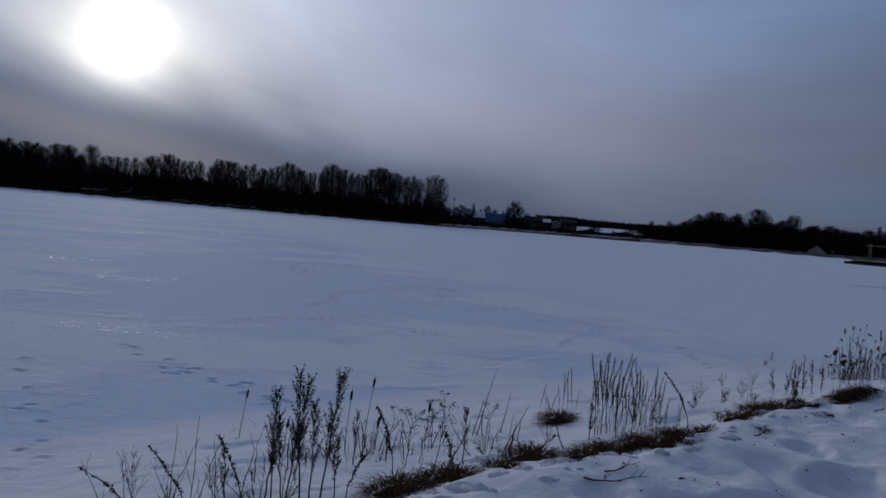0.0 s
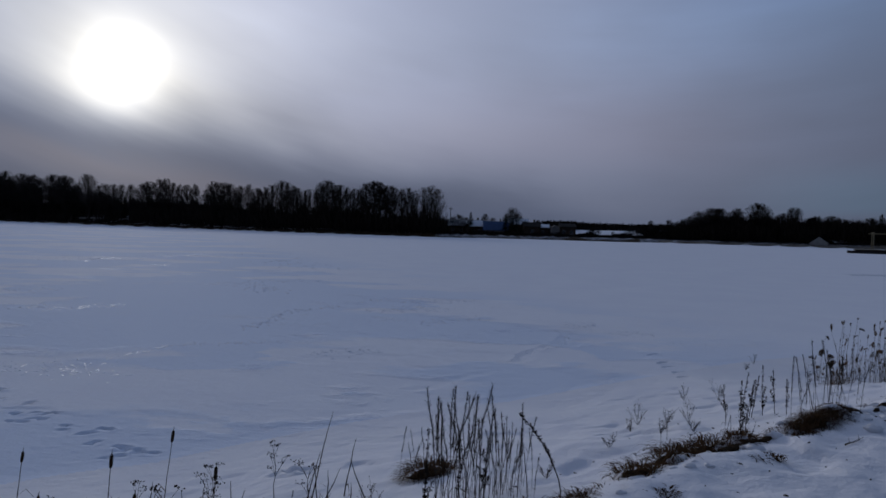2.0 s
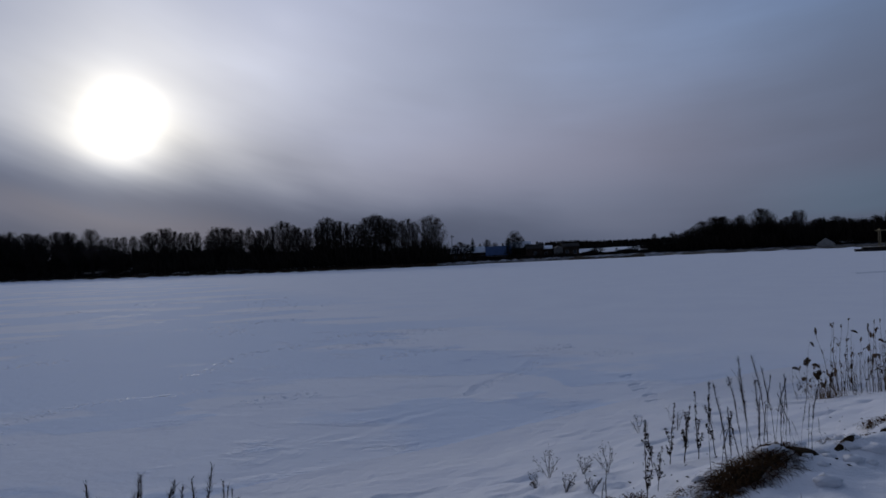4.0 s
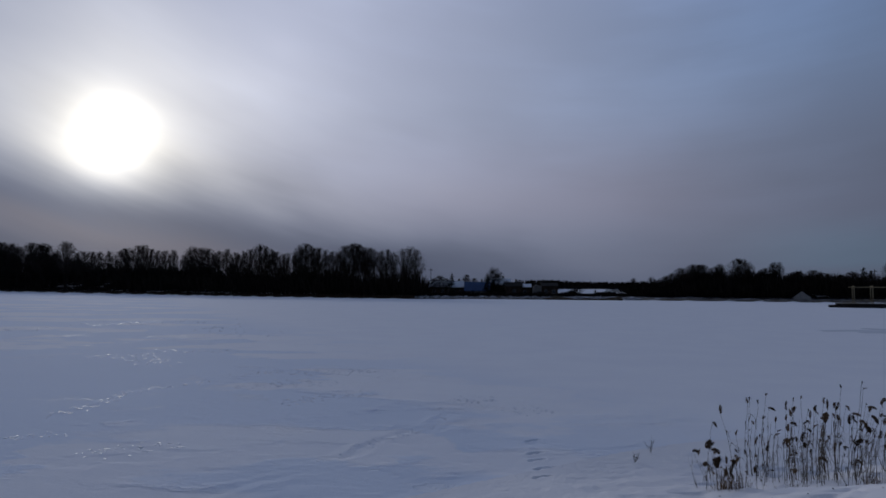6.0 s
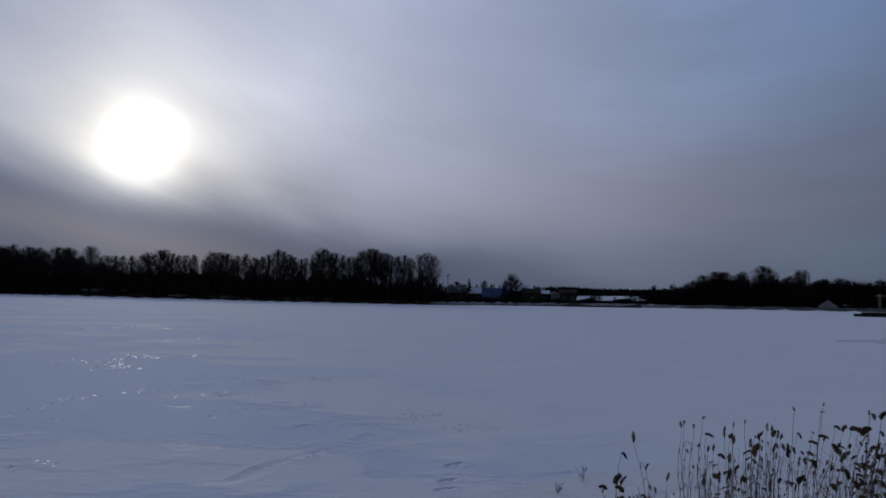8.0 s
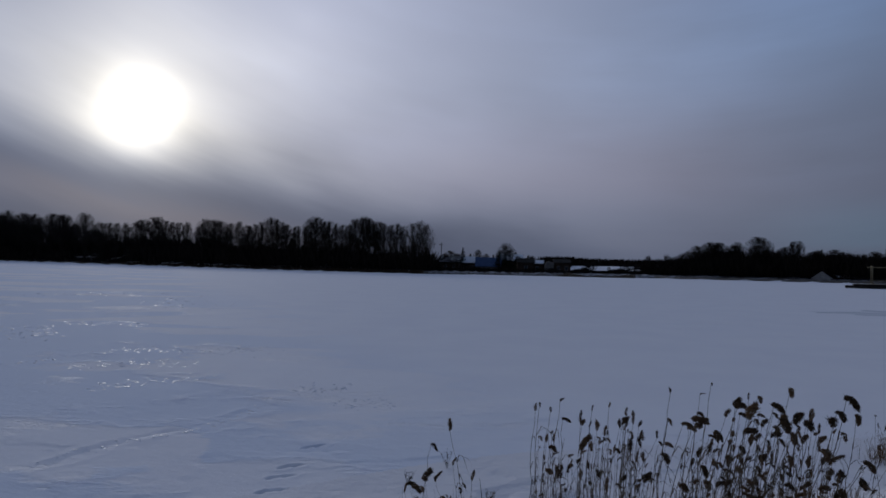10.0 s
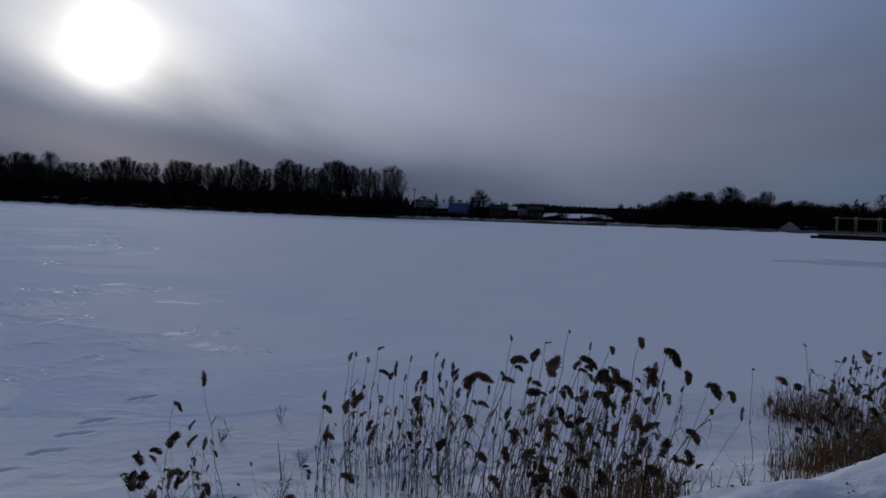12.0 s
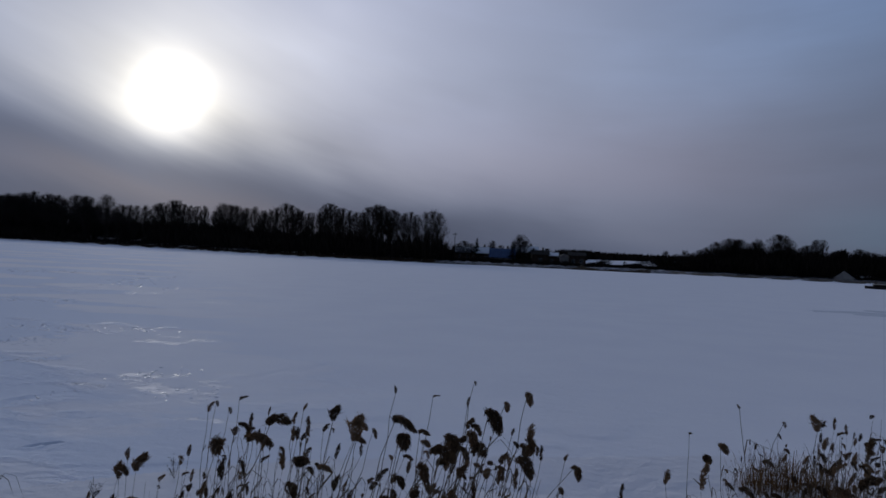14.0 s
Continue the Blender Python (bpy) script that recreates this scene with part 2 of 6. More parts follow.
def shore_material():
    m, n, b = material("far_ground", 0.9, 0.1)
    pos = n.add("ShaderNodeNewGeometry").outputs["Position"]
    sep = n.add("ShaderNodeSeparateXYZ")
    n.put(sep.inputs[0], pos)
    patch = n.smooth(n.noise(pos, 0.09, 5.0, 0.65), 0.50, 0.62)
    open_land = n.math("MULTIPLY", n.smooth(sep.outputs[0], -6.0, 18.0), n.smooth(n.noise(pos, 0.35, 4.0, 0.6), 0.48, 0.64, 0.05, 0.85))
    wood = n.smooth(sep.outputs[0], 55.0, 66.0, 1.0, 0.5)
    field = n.math("MULTIPLY", n.math("MULTIPLY", n.smooth(sep.outputs[0], 36.0, 39.0), n.smooth(sep.outputs[0], 66.0, 74.0, 1.0, 0.0)), n.smooth(sep.outputs[1], 231.0, 235.0))
    snow = n.math("MULTIPLY", n.math("MAXIMUM", n.math("MULTIPLY", patch, 0.9), open_land), wood)
    floor = n.mix(n.noise(pos, 0.8), (0.020, 0.016, 0.012, 1), (0.05, 0.038, 0.028, 1))
    n.put(b.inputs["Base Color"], n.mix(n.math("MAXIMUM", snow, n.math("MULTIPLY", field, 0.95)), floor, (0.80, 0.82, 0.86, 1)))
    bump(n, b, n.noise(pos, 1.5, 5.0), 0.5, 0.2)
    return m


SHORE = shore_material()
BARK = two_tone("dark_bark", (0.012, 0.010, 0.009), (0.035, 0.029, 0.025), 2.0, 0.9, 0.1, 0.01, 0.4)
BIRCH = two_tone("birch_twigs", (0.030, 0.024, 0.021), (0.075, 0.062, 0.055), 2.0, 0.9, 0.1, 0.0, 0.3)
NEEDLE = two_tone("conifer_needles", (0.006, 0.010, 0.007), (0.020, 0.027, 0.017), 3.0, 0.9, 0.1, 0.0, 0.3)
BRUSH = island_tone("brushwood", (0.008, 0.007, 0.006), (0.030, 0.024, 0.019), 0.95, 0.05)
SEDGE = island_tone("shore_sedge", (0.06, 0.045, 0.03), (0.20, 0.16, 0.11), 0.9, 0.1)
STRAW = island_tone("dry_grass", (0.018, 0.010, 0.006), (0.125, 0.070, 0.033), 0.9, 0.1, 0.35)
STALK = two_tone("dry_stalk", (0.016, 0.012, 0.010), (0.066, 0.048, 0.034), 6.0, 0.8, 0.2, 0.0, 0.5, (1, 1, 0.2))
REED = two_tone("reed_straw", (0.060, 0.045, 0.029), (0.190, 0.145, 0.092), 5.0, 0.75, 0.25, 0.0, 0.4, (1, 1, 0.2))
PLUME = island_tone("reed_plume", (0.022, 0.017, 0.013), (0.215, 0.150, 0.098), 0.95, 0.05, 0.42, 0.6)
SEED = island_tone("weed_seed", (0.010, 0.008, 0.006), (0.042, 0.031, 0.023), 0.9, 0.1)
SPIKE = two_tone("cattail_spike", (0.014, 0.009, 0.006), (0.045, 0.028, 0.017), 30.0, 0.95, 0.05, 0.002)
SOIL = two_tone("turf", (0.018, 0.012, 0.007), (0.055, 0.036, 0.02), 9.0, 0.95, 0.05, 0.02)
VILLAGE_BANK = two_tone("grass_and_old_snow", (0.03, 0.026, 0.022), (0.46, 0.47, 0.50), 0.75, 0.95, 0.05, 0.02)
EAST_BANK = two_tone("pale_dead_grass", (0.10, 0.085, 0.07), (0.26, 0.23, 0.20), 0.6, 0.95, 0.05, 0.02)
TIMBER = two_tone("weathered_timber", (0.13, 0.11, 0.07), (0.30, 0.25, 0.15), 1.2, 0.8, 0.2, 0.004, 0.3, (1, 1, 0.15))
DARK_TIMBER = two_tone("wet_timber", (0.012, 0.010, 0.009), (0.036, 0.031, 0.027), 1.2, 0.85, 0.2, 0.004, 0.3)
BLUE_ROOF = two_tone("blue_sheet_roof", (0.020, 0.050, 0.13), (0.038, 0.085, 0.19), 0.6, 0.6, 0.2, 0.0)
GREY_WALL = two_tone("grey_plaster", (0.16, 0.15, 0.14), (0.26, 0.25, 0.23), 0.7, 0.9, 0.1, 0.004)
BROWN_WALL = two_tone("brown_boards", (0.030, 0.020, 0.015), (0.070, 0.048, 0.034), 0.8, 0.85, 0.15, 0.004, 0.5)
RED_WALL = two_tone("red_boards", (0.060, 0.020, 0.016), (0.110, 0.035, 0.026), 0.8, 0.85, 0.15, 0.004)
ROOF_SNOW = two_tone("roof_snow", (0.66, 0.70, 0.77), (0.80, 0.82, 0.85), 0.5, 0.7, 0.2, 0.02)
TRIM_WHITE = two_tone("white_trim", (0.16, 0.16, 0.17), (0.26, 0.26, 0.27), 1.0, 0.7, 0.3)
GLASS, _n, _b = material("window_glass", 0.08, 0.6)
_b.inputs["Base Color"].default_value = (0.02, 0.025, 0.03, 1)
PALE_WALL = two_tone("pale_boards", (0.34, 0.33, 0.31), (0.52, 0.50, 0.47), 0.8, 0.9, 0.1, 0.004, 0.3)


# ---------------------------------------------------------------- mesh tools
class Builder:
    """Gathers tubes, blades and lumps into one mesh."""

    def __init__(self):
        self.v, self.f = [], []

    def tube(self, pts, radii, sides=5, cap=True):
        pts = [Vector(p) for p in pts]
        rings = []
        for i, p in enumerate(pts):
            d = (pts[min(i + 1, len(pts) - 1)] - pts[max(i - 1, 0)]).normalized()
            a = d.cross(Vector((0.31, 0.95, 0.07))).normalized()
            b = d.cross(a)
            k = len(self.v)
            for s in range(sides):
                q = 2 * math.pi * s / sides
                self.v.append(p + (a * math.cos(q) + b * math.sin(q)) * radii[i])
            rings.append(k)
        for r0, r1 in zip(rings, rings[1:]):
            for s in range(sides):
                t = (s + 1) % sides
                self.f.append((r0 + s, r0 + t, r1 + t, r1 + s))
        if cap:
            self.f.append(tuple(range(rings[0] + sides - 1, rings[0] - 1, -1)))
            self.f.append(tuple(range(rings[-1], rings[-1] + sides)))

    def blade(self, pts, width, side):
        """A tapering leaf along pts, width at its base."""
        side = Vector(side).normalized() * width * 0.5
        k, n = len(self.v), len(pts)
        for i, p in enumerate(pts[:-1]):
            s = side * (1 - 0.75 * i / (n - 1))
            self.v += [Vector(p) - s, Vector(p) + s]
        self.v.append(Vector(pts[-1]))
        for i in range(n - 2):
            a = k + 2 * i
            self.f.append((a, a + 1, a + 3, a + 2))
        a = k + 2 * (n - 2)
        self.f.append((a, a + 1, a + 2))

    def sliver(self, p, d, width):
        """One thin triangle, the cheapest twig."""
        d = Vector(d)
        s = d.cross(Vector((random.uniform(-1, 1), random.uniform(-1, 1), random.uniform(-1, 1))))
        s = s.normalized() * width * 0.5 if s.length > 1e-6 else Vector((width * 0.5, 0, 0))
        k = len(self.v)
        p = Vector(p)
        self.v += [p - s, p + s, p + d]
        self.f.append((k, k + 1, k + 2))

    def lump(self, c, axis, length, r):
        """A small spindle-shaped seed or bud."""
        c, d = Vector(c), Vector(axis).normalized()
        a = d.orthogonal().normalized()
        b = d.cross(a)
        k = len(self.v)
        self.v += [c - d * length * 0.5, c + d * length * 0.5]
        self.v += [c + (a * math.cos(q) + b * math.sin(q)) * r for q in (0, 2.094, 4.189)]
        for i in range(3):
            j = (i + 1) % 3
            self.f += [(k, k + 2 + j, k + 2 + i), (k + 1, k + 2 + i, k + 2 + j)]

    def box(self, lo, hi, m=None):
        k = len(self.v)
        for z in (lo[2], hi[2]):
            for x, y in ((lo[0], lo[1]), (hi[0], lo[1]), (hi[0], hi[1]), (lo[0], hi[1])):
                p = Vector((x, y, z))
                self.v.append(m @ p if m else p)
        for q in ((3, 2, 1, 0), (4, 5, 6, 7), (0, 1, 5, 4), (1, 2, 6, 5), (2, 3, 7, 6), (3, 0, 4, 7)):
            self.f.append(tuple(k + i for i in q))

    def mesh(self, name, mat, smooth=False):
        me = bpy.data.meshes.new(name)
        me.from_pydata([tuple(p) for p in self.v], [], self.f)
        me.materials.append(mat)
        if smooth:
            me.shade_smooth()
        me.update()
        return me


def part(name, data, parent, m=None, label=""):
    """Links a mesh as one object under a thing or a part."""
    ob = new(name, data)
    ob.parent = parent
    if m is not None:
        ob.matrix_basis = m
    return tagged(ob, label)


def thing(name, m, label, category, group="", kind=""):
    ob = new(name)
    ob.empty_display_size = 0.1
    ob.matrix_basis = m
    return tagged(ob, label, category, group, kind)


# ---------------------------------------------------------------- the lie of the land
BANK_EDGE = [(-60, -48), (-8, -3.2), (-2, 2.3), (-0.17, 4.07), (0.27, 4.6), (1.7, 5.4), (2.5, 6.35), (3.55, 7.3), (4.3, 7.85), (5.55, 8.52), (7.2, 9.85),
             (10.1, 12.2), (10.8, 12.75), (11.5, 13.12), (12.3, 13.40), (14, 13.8), (20, 15.5), (60, 30), (140, 84), (260, 150), (900, 180)]
FAR_SHORE = [(-1400, 900), (-560, 640), (-335, 445), (-235, 372), (-150, 300), (-66, 236), (-10, 208), (15, 212), (40, 212), (58, 208), (80, 200), (105, 188),
             (135, 178), (190, 165), (300, 158), (900, 190)]
BANK_TOP = 1.4


def lattice(ix, iy, seed):
    h = np.sin(ix * 127.1 + iy * 311.7 + seed * 74.7) * 43758.5453
    return h - np.floor(h)


def vnoise(x, y, seed=0):
    ix, iy = np.floor(x), np.floor(y)
    fx, fy = x - ix, y - iy
    fx, fy = fx * fx * (3 - 2 * fx), fy * fy * (3 - 2 * fy)
    a = lattice(ix, iy, seed) * (1 - fx) + lattice(ix + 1, iy, seed) * fx
    b = lattice(ix, iy + 1, seed) * (1 - fx) + lattice(ix + 1, iy + 1, seed) * fx
    return a * (1 - fy) + b * fy - 0.5


def fbm(x, y, seed=0, octaves=4):
    s, a = 0.0, 1.0
    for i in range(octaves):
        s = s + a * vnoise(x * 2 ** i + 17.3 * i, y * 2 ** i - 9.1 * i, seed + i)
        a *= 0.5
    return s


def beyond(x, y, line):
    """Distance to the left-hand side of a line running to +x (positive) or behind it."""
    best = np.full(np.shape(x), 1e9)
    sign = np.ones(np.shape(x))
    for (ax, ay), (bx, by) in zip(line, line[1:]):
        ex, ey = bx - ax, by - ay
        u = np.clip(((x - ax) * ex + (y - ay) * ey) / (ex * ex + ey * ey), 0, 1)
        qx, qy = x - ax - u * ex, y - ay - u * ey
        d = np.hypot(qx, qy)
        near = d < best
        best = np.where(near, d, best)
        sign = np.where(near, np.where(ex * qy - ey * qx >= 0, 1.0, -1.0), sign)
    return best * sign


def sstep(v, lo, hi):
    t = np.clip((v - lo) / (hi - lo), 0, 1)
    return t * t * (3 - 2 * t)


# prints in the snow on the ice: a wandering trail, a trampled bunch, and deep dragged steps
PRINTS = []
rng = np.random.default_rng(5)
TRAIL = [(-7.44, 11.75), (-7.05, 11.01), (-6.28, 9.99), (-5.83, 9.36), (-5.71, 9.06), (-5.23, 8.74), (-4.87, 7.95), (-4.82, 7.62), (-4.45, 7.41), (-6.55, 13.3), (-6.26, 13.22), (-5.85, 12.7),
         (-5.28, 12.44), (-5.1, 11.95), (-4.88, 11.5), (-4.8, 12.0), (-4.6, 12.0), (-4.68, 11.66), (-3.99, 11.33), (-3.57, 11.1), (-3.48, 11.38), (-3.28, 10.72), (-2.96, 10.65),
         (-2.83, 10.32), (-2.72, 10.48), (-2.53, 10.47)]
for x, y in TRAIL:
    for _ in range(1 if y < 10 else 2):
        PRINTS.append((x + rng.normal(0, 0.06), y + rng.normal(0, 0.05), rng.uniform(-0.5, 0.5), rng.uniform(0.055, 0.095), rng.uniform(0.04, 0.055), 0.06))
for i in range(14):
    PRINTS.append((-0.22 + rng.normal(0, 0.14), 9.02 + rng.normal(0, 0.10), rng.uniform(0, 3), rng.uniform(0.06, 0.11), rng.uniform(0.05, 0.07), 0.06))
for x, y in ((5.85, 15.9), (5.95, 16.55), (5.90, 17.1), (5.92, 17.55), (5.97, 18.55)):
    PRINTS.append((x, y, 0.55, 0.13, 0.045, 0.045))
    PRINTS.append((x - 0.14, y - 0.11, 0.8, 0.07, 0.045, 0.055))
PRINTS.append((2.72, 5.02, 0.6, 0.26, 0.17, 0.11))
PRINTS.append((2.95, 5.20, 0.2, 0.20, 0.13, 0.06))
# an old half-filled track that winds across the ice
OLD_TRACK = [(0.4, 13.8), (2.6, 17.0), (3.1, 18.5), (3.8, 19.5), (4.4, 21.4), (6.1, 22.6), (7.8, 25.8), (11, 31), (14, 40)]


def ground_z(x, y):
    """Height of the snow: the bank, the lake and the far shore."""
    x, y = np.asarray(x, float), np.asarray(y, float)
    d = beyond(x, y, BANK_EDGE)
    far = beyond(x, y, FAR_SHORE)
    d = d + 0.22 * fbm(x * 0.9, y * 0.9, 3, 3) * sstep(-d, -6, 0)
    width = 6.3 - 2.5 * sstep(x, 5.0, 10.0)
    slope = BANK_TOP * np.clip(1 - np.clip(d, 0, None) / width, 0, 1) ** 1.5
    slope = slope - 0.17 * sstep(x, 8.3, 10.3) * sstep(3.5 - d, 0, 2.5)
    back = BANK_TOP - 0.17 * sstep(x, 8.3, 10.3) - 0.35 * sstep(-d, 0.6, 3.0) * sstep(x, 5, 10) + 0.02 * np.clip(-d - 6, 0, 60)
    z = np.where(d > 0, slope, back)
    # the bank climbs to the east, past a dip behind the tall reeds
    z = z + 0.21 * sstep(x, 11.8, 12.8) * sstep(d, -3.0, -1.5) * sstep(2.2 - d, 0, 1.6) - 0.12 * sstep(x, 10.0, 10.6) * sstep(11.4 - x, 0, 0.5) * sstep(d, 0.3, 0.8) * sstep(3.0 - d, 0, 1.2)
    rough = sstep(7.0 - d, 0, 6)
    z = z + rough * (0.07 * fbm(x * 0.8, y * 0.8, 11, 4) + 0.05 * fbm(x * 3.3, y * 3.3, 23, 4) - 0.05 * sstep(fbm(x * 2.1, y * 2.1, 27, 2), 0.18, 0.32))
    # a lip of snow along the break of the bank
    z = z + 0.025 * np.exp(-((d + 0.15) / 0.28) ** 2) * (0.4 + 1.6 * np.abs(fbm(x * 1.7, y * 1.7, 31, 3)))
    # wind-packed plates on the ice
    on_ice = sstep(d, 3.0, 7.0)
    plate = fbm(x * 0.22 + 0.06 * y, y * 0.30, 41, 6)
    plate2 = fbm(x * 0.55, y * 0.75, 47, 5)
    calm = 1 - 0.75 * sstep(y, 18, 34)
    z = z + on_ice * (0.011 * calm * sstep(plate, 0.02, 0.06) + 0.004 * calm * sstep(plate2, 0.05, 0.09) + 0.004 * fbm(x * 2.2, y * 2.2, 43, 3))
    # crumbled crust along the broken edges of the plates
    z = z + on_ice * 0.012 * calm * np.exp(-((plate - 0.05) / 0.030) ** 2) * fbm(x * 4.4, y * 4.4, 53, 3)
    # the old track: a shallow rut with crumbled edges
    rut = beyond(x, y, OLD_TRACK) + 0.30 * fbm(x * 0.8, y * 0.8, 59, 3)
    z = z + on_ice * sstep(42 - y, 0, 12) * (-0.014 * np.exp(-(rut / 0.13) ** 2) + 0.010 * np.exp(-((np.abs(rut) - 0.26) / 0.10) ** 2)) * np.clip(0.4 + 2.2 * fbm(x * 2.3, y * 2.3, 67, 4), 0, 1.6)
    near = (y < 20) & (y > 4) & (np.abs(x) < 9)
    if np.any(near):
        for px, py, turn, a, b, deep in PRINTS:
            if x.size == 1 and abs(x.flat[0] - px) + abs(y.flat[0] - py) > 1.0:
                continue
            k = near & (np.abs(x - px) < 0.5) & (np.abs(y - py) < 0.5)
            if np.any(k):
                u = ((x[k] - px) * math.cos(turn) + (y[k] - py) * math.sin(turn)) / a
                v = ((y[k] - py) * math.cos(turn) - (x[k] - px) * math.sin(turn)) / b
                r = u * u + v * v
                z[k] += -deep * np.exp(-r * r * 0.9) + 0.012 * np.exp(-(np.sqrt(r) - 1.5) ** 2 * 4)
    # far shore: a low step, then a rise, steeper in the west
    rise = 0.012 + 0.20 * sstep(-x, 8, 160) + 0.045 * sstep(x, 30, 42)
    top = 3.2 + 12.5 * sstep(-x, 10, 260)
    hill = np.minimum(0.5 * sstep(far, 0, 2.5) + np.clip(far, 0, None) * rise, top) + 0.5 * fbm(x * 0.06, y * 0.06, 61, 3) * sstep(far, 2, 20)
    return np.where(far > 0, hill, z)


def gz(x, y):
    return float(ground_z(np.array([x]), np.array([y]))[0])


def graded(lo, a, b, hi, step, coarse):
    """Grid lines: fine from a to b, coarser outwards to lo and hi."""
    mid = list(np.arange(a, b, step))

    def outwards(start, end):
        pts, p, s = [], start, step
        while abs(p - start) < abs(end - start):
            s = min(s * 1.06, coarse) if abs(p) < 420 else s * 1.12
            p += s if end > start else -s
            pts.append(p)
        return pts
    return np.array(outwards(a, lo)[::-1] + mid + outwards(mid[-1], hi))


def build_ground():
    gx = graded(-3200, -8.0, 15.5, 3200, 0.048, 3.6)
    gy = graded(-400, 3.0, 20.0, 4200, 0.048, 3.6)
    X, Y = np.meshgrid(gx, gy)
    Z = ground_z(X.ravel(), Y.ravel())
    pts = np.column_stack((X.ravel(), Y.ravel(), Z))
    nx, ny = len(gx), len(gy)
    i, j = np.meshgrid(np.arange(nx - 1), np.arange(ny - 1))
    k = (j * nx + i).ravel()
    quads = np.column_stack((k, k + 1, k + 1 + nx, k + nx))
    mid = pts[quads].mean(axis=1)
    d = beyond(mid[:, 0], mid[:, 1], BANK_EDGE)
    far = beyond(mid[:, 0], mid[:, 1], FAR_SHORE)
    zone = np.where(far > 0, 2, np.where(d > 6.0, 1, 0))
    for z, name, mat, label, cat in (
            (0, "ground", SNOW_BANK, "snow-covered lake bank with patches of bare turf", "snow bank"),
            (1, "water", SNOW_LAKE, "frozen lake under wind-packed snow with icy patches and prints", "frozen lake"),
            (2, "ground_far_shore", SHORE, "far shore with dark woodland floor and snowy fields", "shore")):
        q = quads[zone == z]
        used, idx = np.unique(q, return_inverse=True)
        me = bpy.data.meshes.new(name)
        me.vertices.add(len(used))
        me.vertices.foreach_set("co", pts[used].ravel())
        me.loops.add(q.size)
        me.loops.foreach_set("vertex_index", idx.ravel().astype(np.int32))
        me.polygons.add(len(q))
        me.polygons.foreach_set("loop_start", np.arange(0, q.size, 4, dtype=np.int32))
        me.update(calc_edges=True)
        me.materials.append(mat)
        me.shade_smooth()
        tagged(new(name, me), label, cat, kind="structure")


build_ground()


# ---------------------------------------------------------------- far shore: woods
def bare_tree(seed, spread, bushy, base=0.34, upright=0.9, width=0.0040):
    """A leafless broad-leaved tree of height 1: a trunk mesh with limbs, and a crown of rising twigs."""
    random.seed(seed)
    t, c = Builder(), Builder()
    bend = [Vector((random.uniform(-0.02, 0.02), random.uniform(-0.02, 0.02), h)) for h in (0, 0.2, 0.4, 0.6, 0.8, 0.97)]
    t.tube(bend, [0.016, 0.013, 0.010, 0.007, 0.004, 0.0015], 6)

    def spine(h):
        i = min(int(h / 0.2), 4)
        return bend[i].lerp(bend[i + 1], (h - 0.2 * i) / 0.2)
    for i in range(int(66 * bushy)):
        # limbs end inside an egg-shaped crown and leave the trunk further down
        v, q = random.uniform(-1, 1), random.uniform(0, 6.283)
        r = random.random() ** 0.45
        ring = math.sqrt(max(0.0, 1 - v * v)) * (1 - 0.18 * v)
        mid, half = (1 + base) / 2, (1 - base) / 2
        e = Vector((math.cos(q) * ring * r * spread, math.sin(q) * ring * r * spread, mid + half * 0.98 * v * (0.55 + 0.45 * r)))
        flat = math.hypot(e.x, e.y)
        h = min(max(e.z - flat * upright * random.uniform(0.8, 1.7) - 0.03, base * 0.75), 0.93)
        p0 = spine(h)
        e = e + Vector((p0.x, p0.y, 0))
        m = p0.lerp(e, 0.55) + Vector((e.x - p0.x, e.y - p0.y, 0)) * 0.12
        t.tube([p0, m, e], [0.0030 * (1.2 - h), 0.0020 * (1.2 - h), 0.0006], 3, False)
        for _ in range(int(26 + 20 * r)):
            k = random.uniform(0.2, 1.08)
            p = (p0.lerp(m, k * 2) if k < 0.5 else m.lerp(e, k * 2 - 1)) + Vector((random.gauss(0, 0.010), random.gauss(0, 0.010), random.gauss(0, 0.008)))
            g = (e - p0).normalized() * 0.7 + Vector((random.gauss(0, 0.5), random.gauss(0, 0.5), random.gauss(0.35, 0.45)))
            c.sliver(p, g * random.uniform(0.014, 0.042), width)
    for _ in range(int(2300 * bushy)):
        # fine twigs that fill the crown out to its rounded outline
        v, q, r = random.uniform(-1, 1), random.uniform(0, 6.283), random.random() ** 0.40
        ring = math.sqrt(max(0.0, 1 - v * v)) * (1 - 0.12 * v)
        p = spine(0.6)
        p = Vector((p.x + math.cos(q) * ring * r * spread * 1.12, p.y + math.sin(q) * ring * r * spread * 1.12, (1 + base) / 2 + (1 - base) / 2 * 0.97 * v * (0.5 + 0.5 * r)))
        g = Vector((math.cos(q) * 0.5 + random.gauss(0, 0.35), math.sin(q) * 0.5 + random.gauss(0, 0.35), random.gauss(0.8, 0.4)))
        c.sliver(p, g * random.uniform(0.014, 0.034), width)
    return t, c


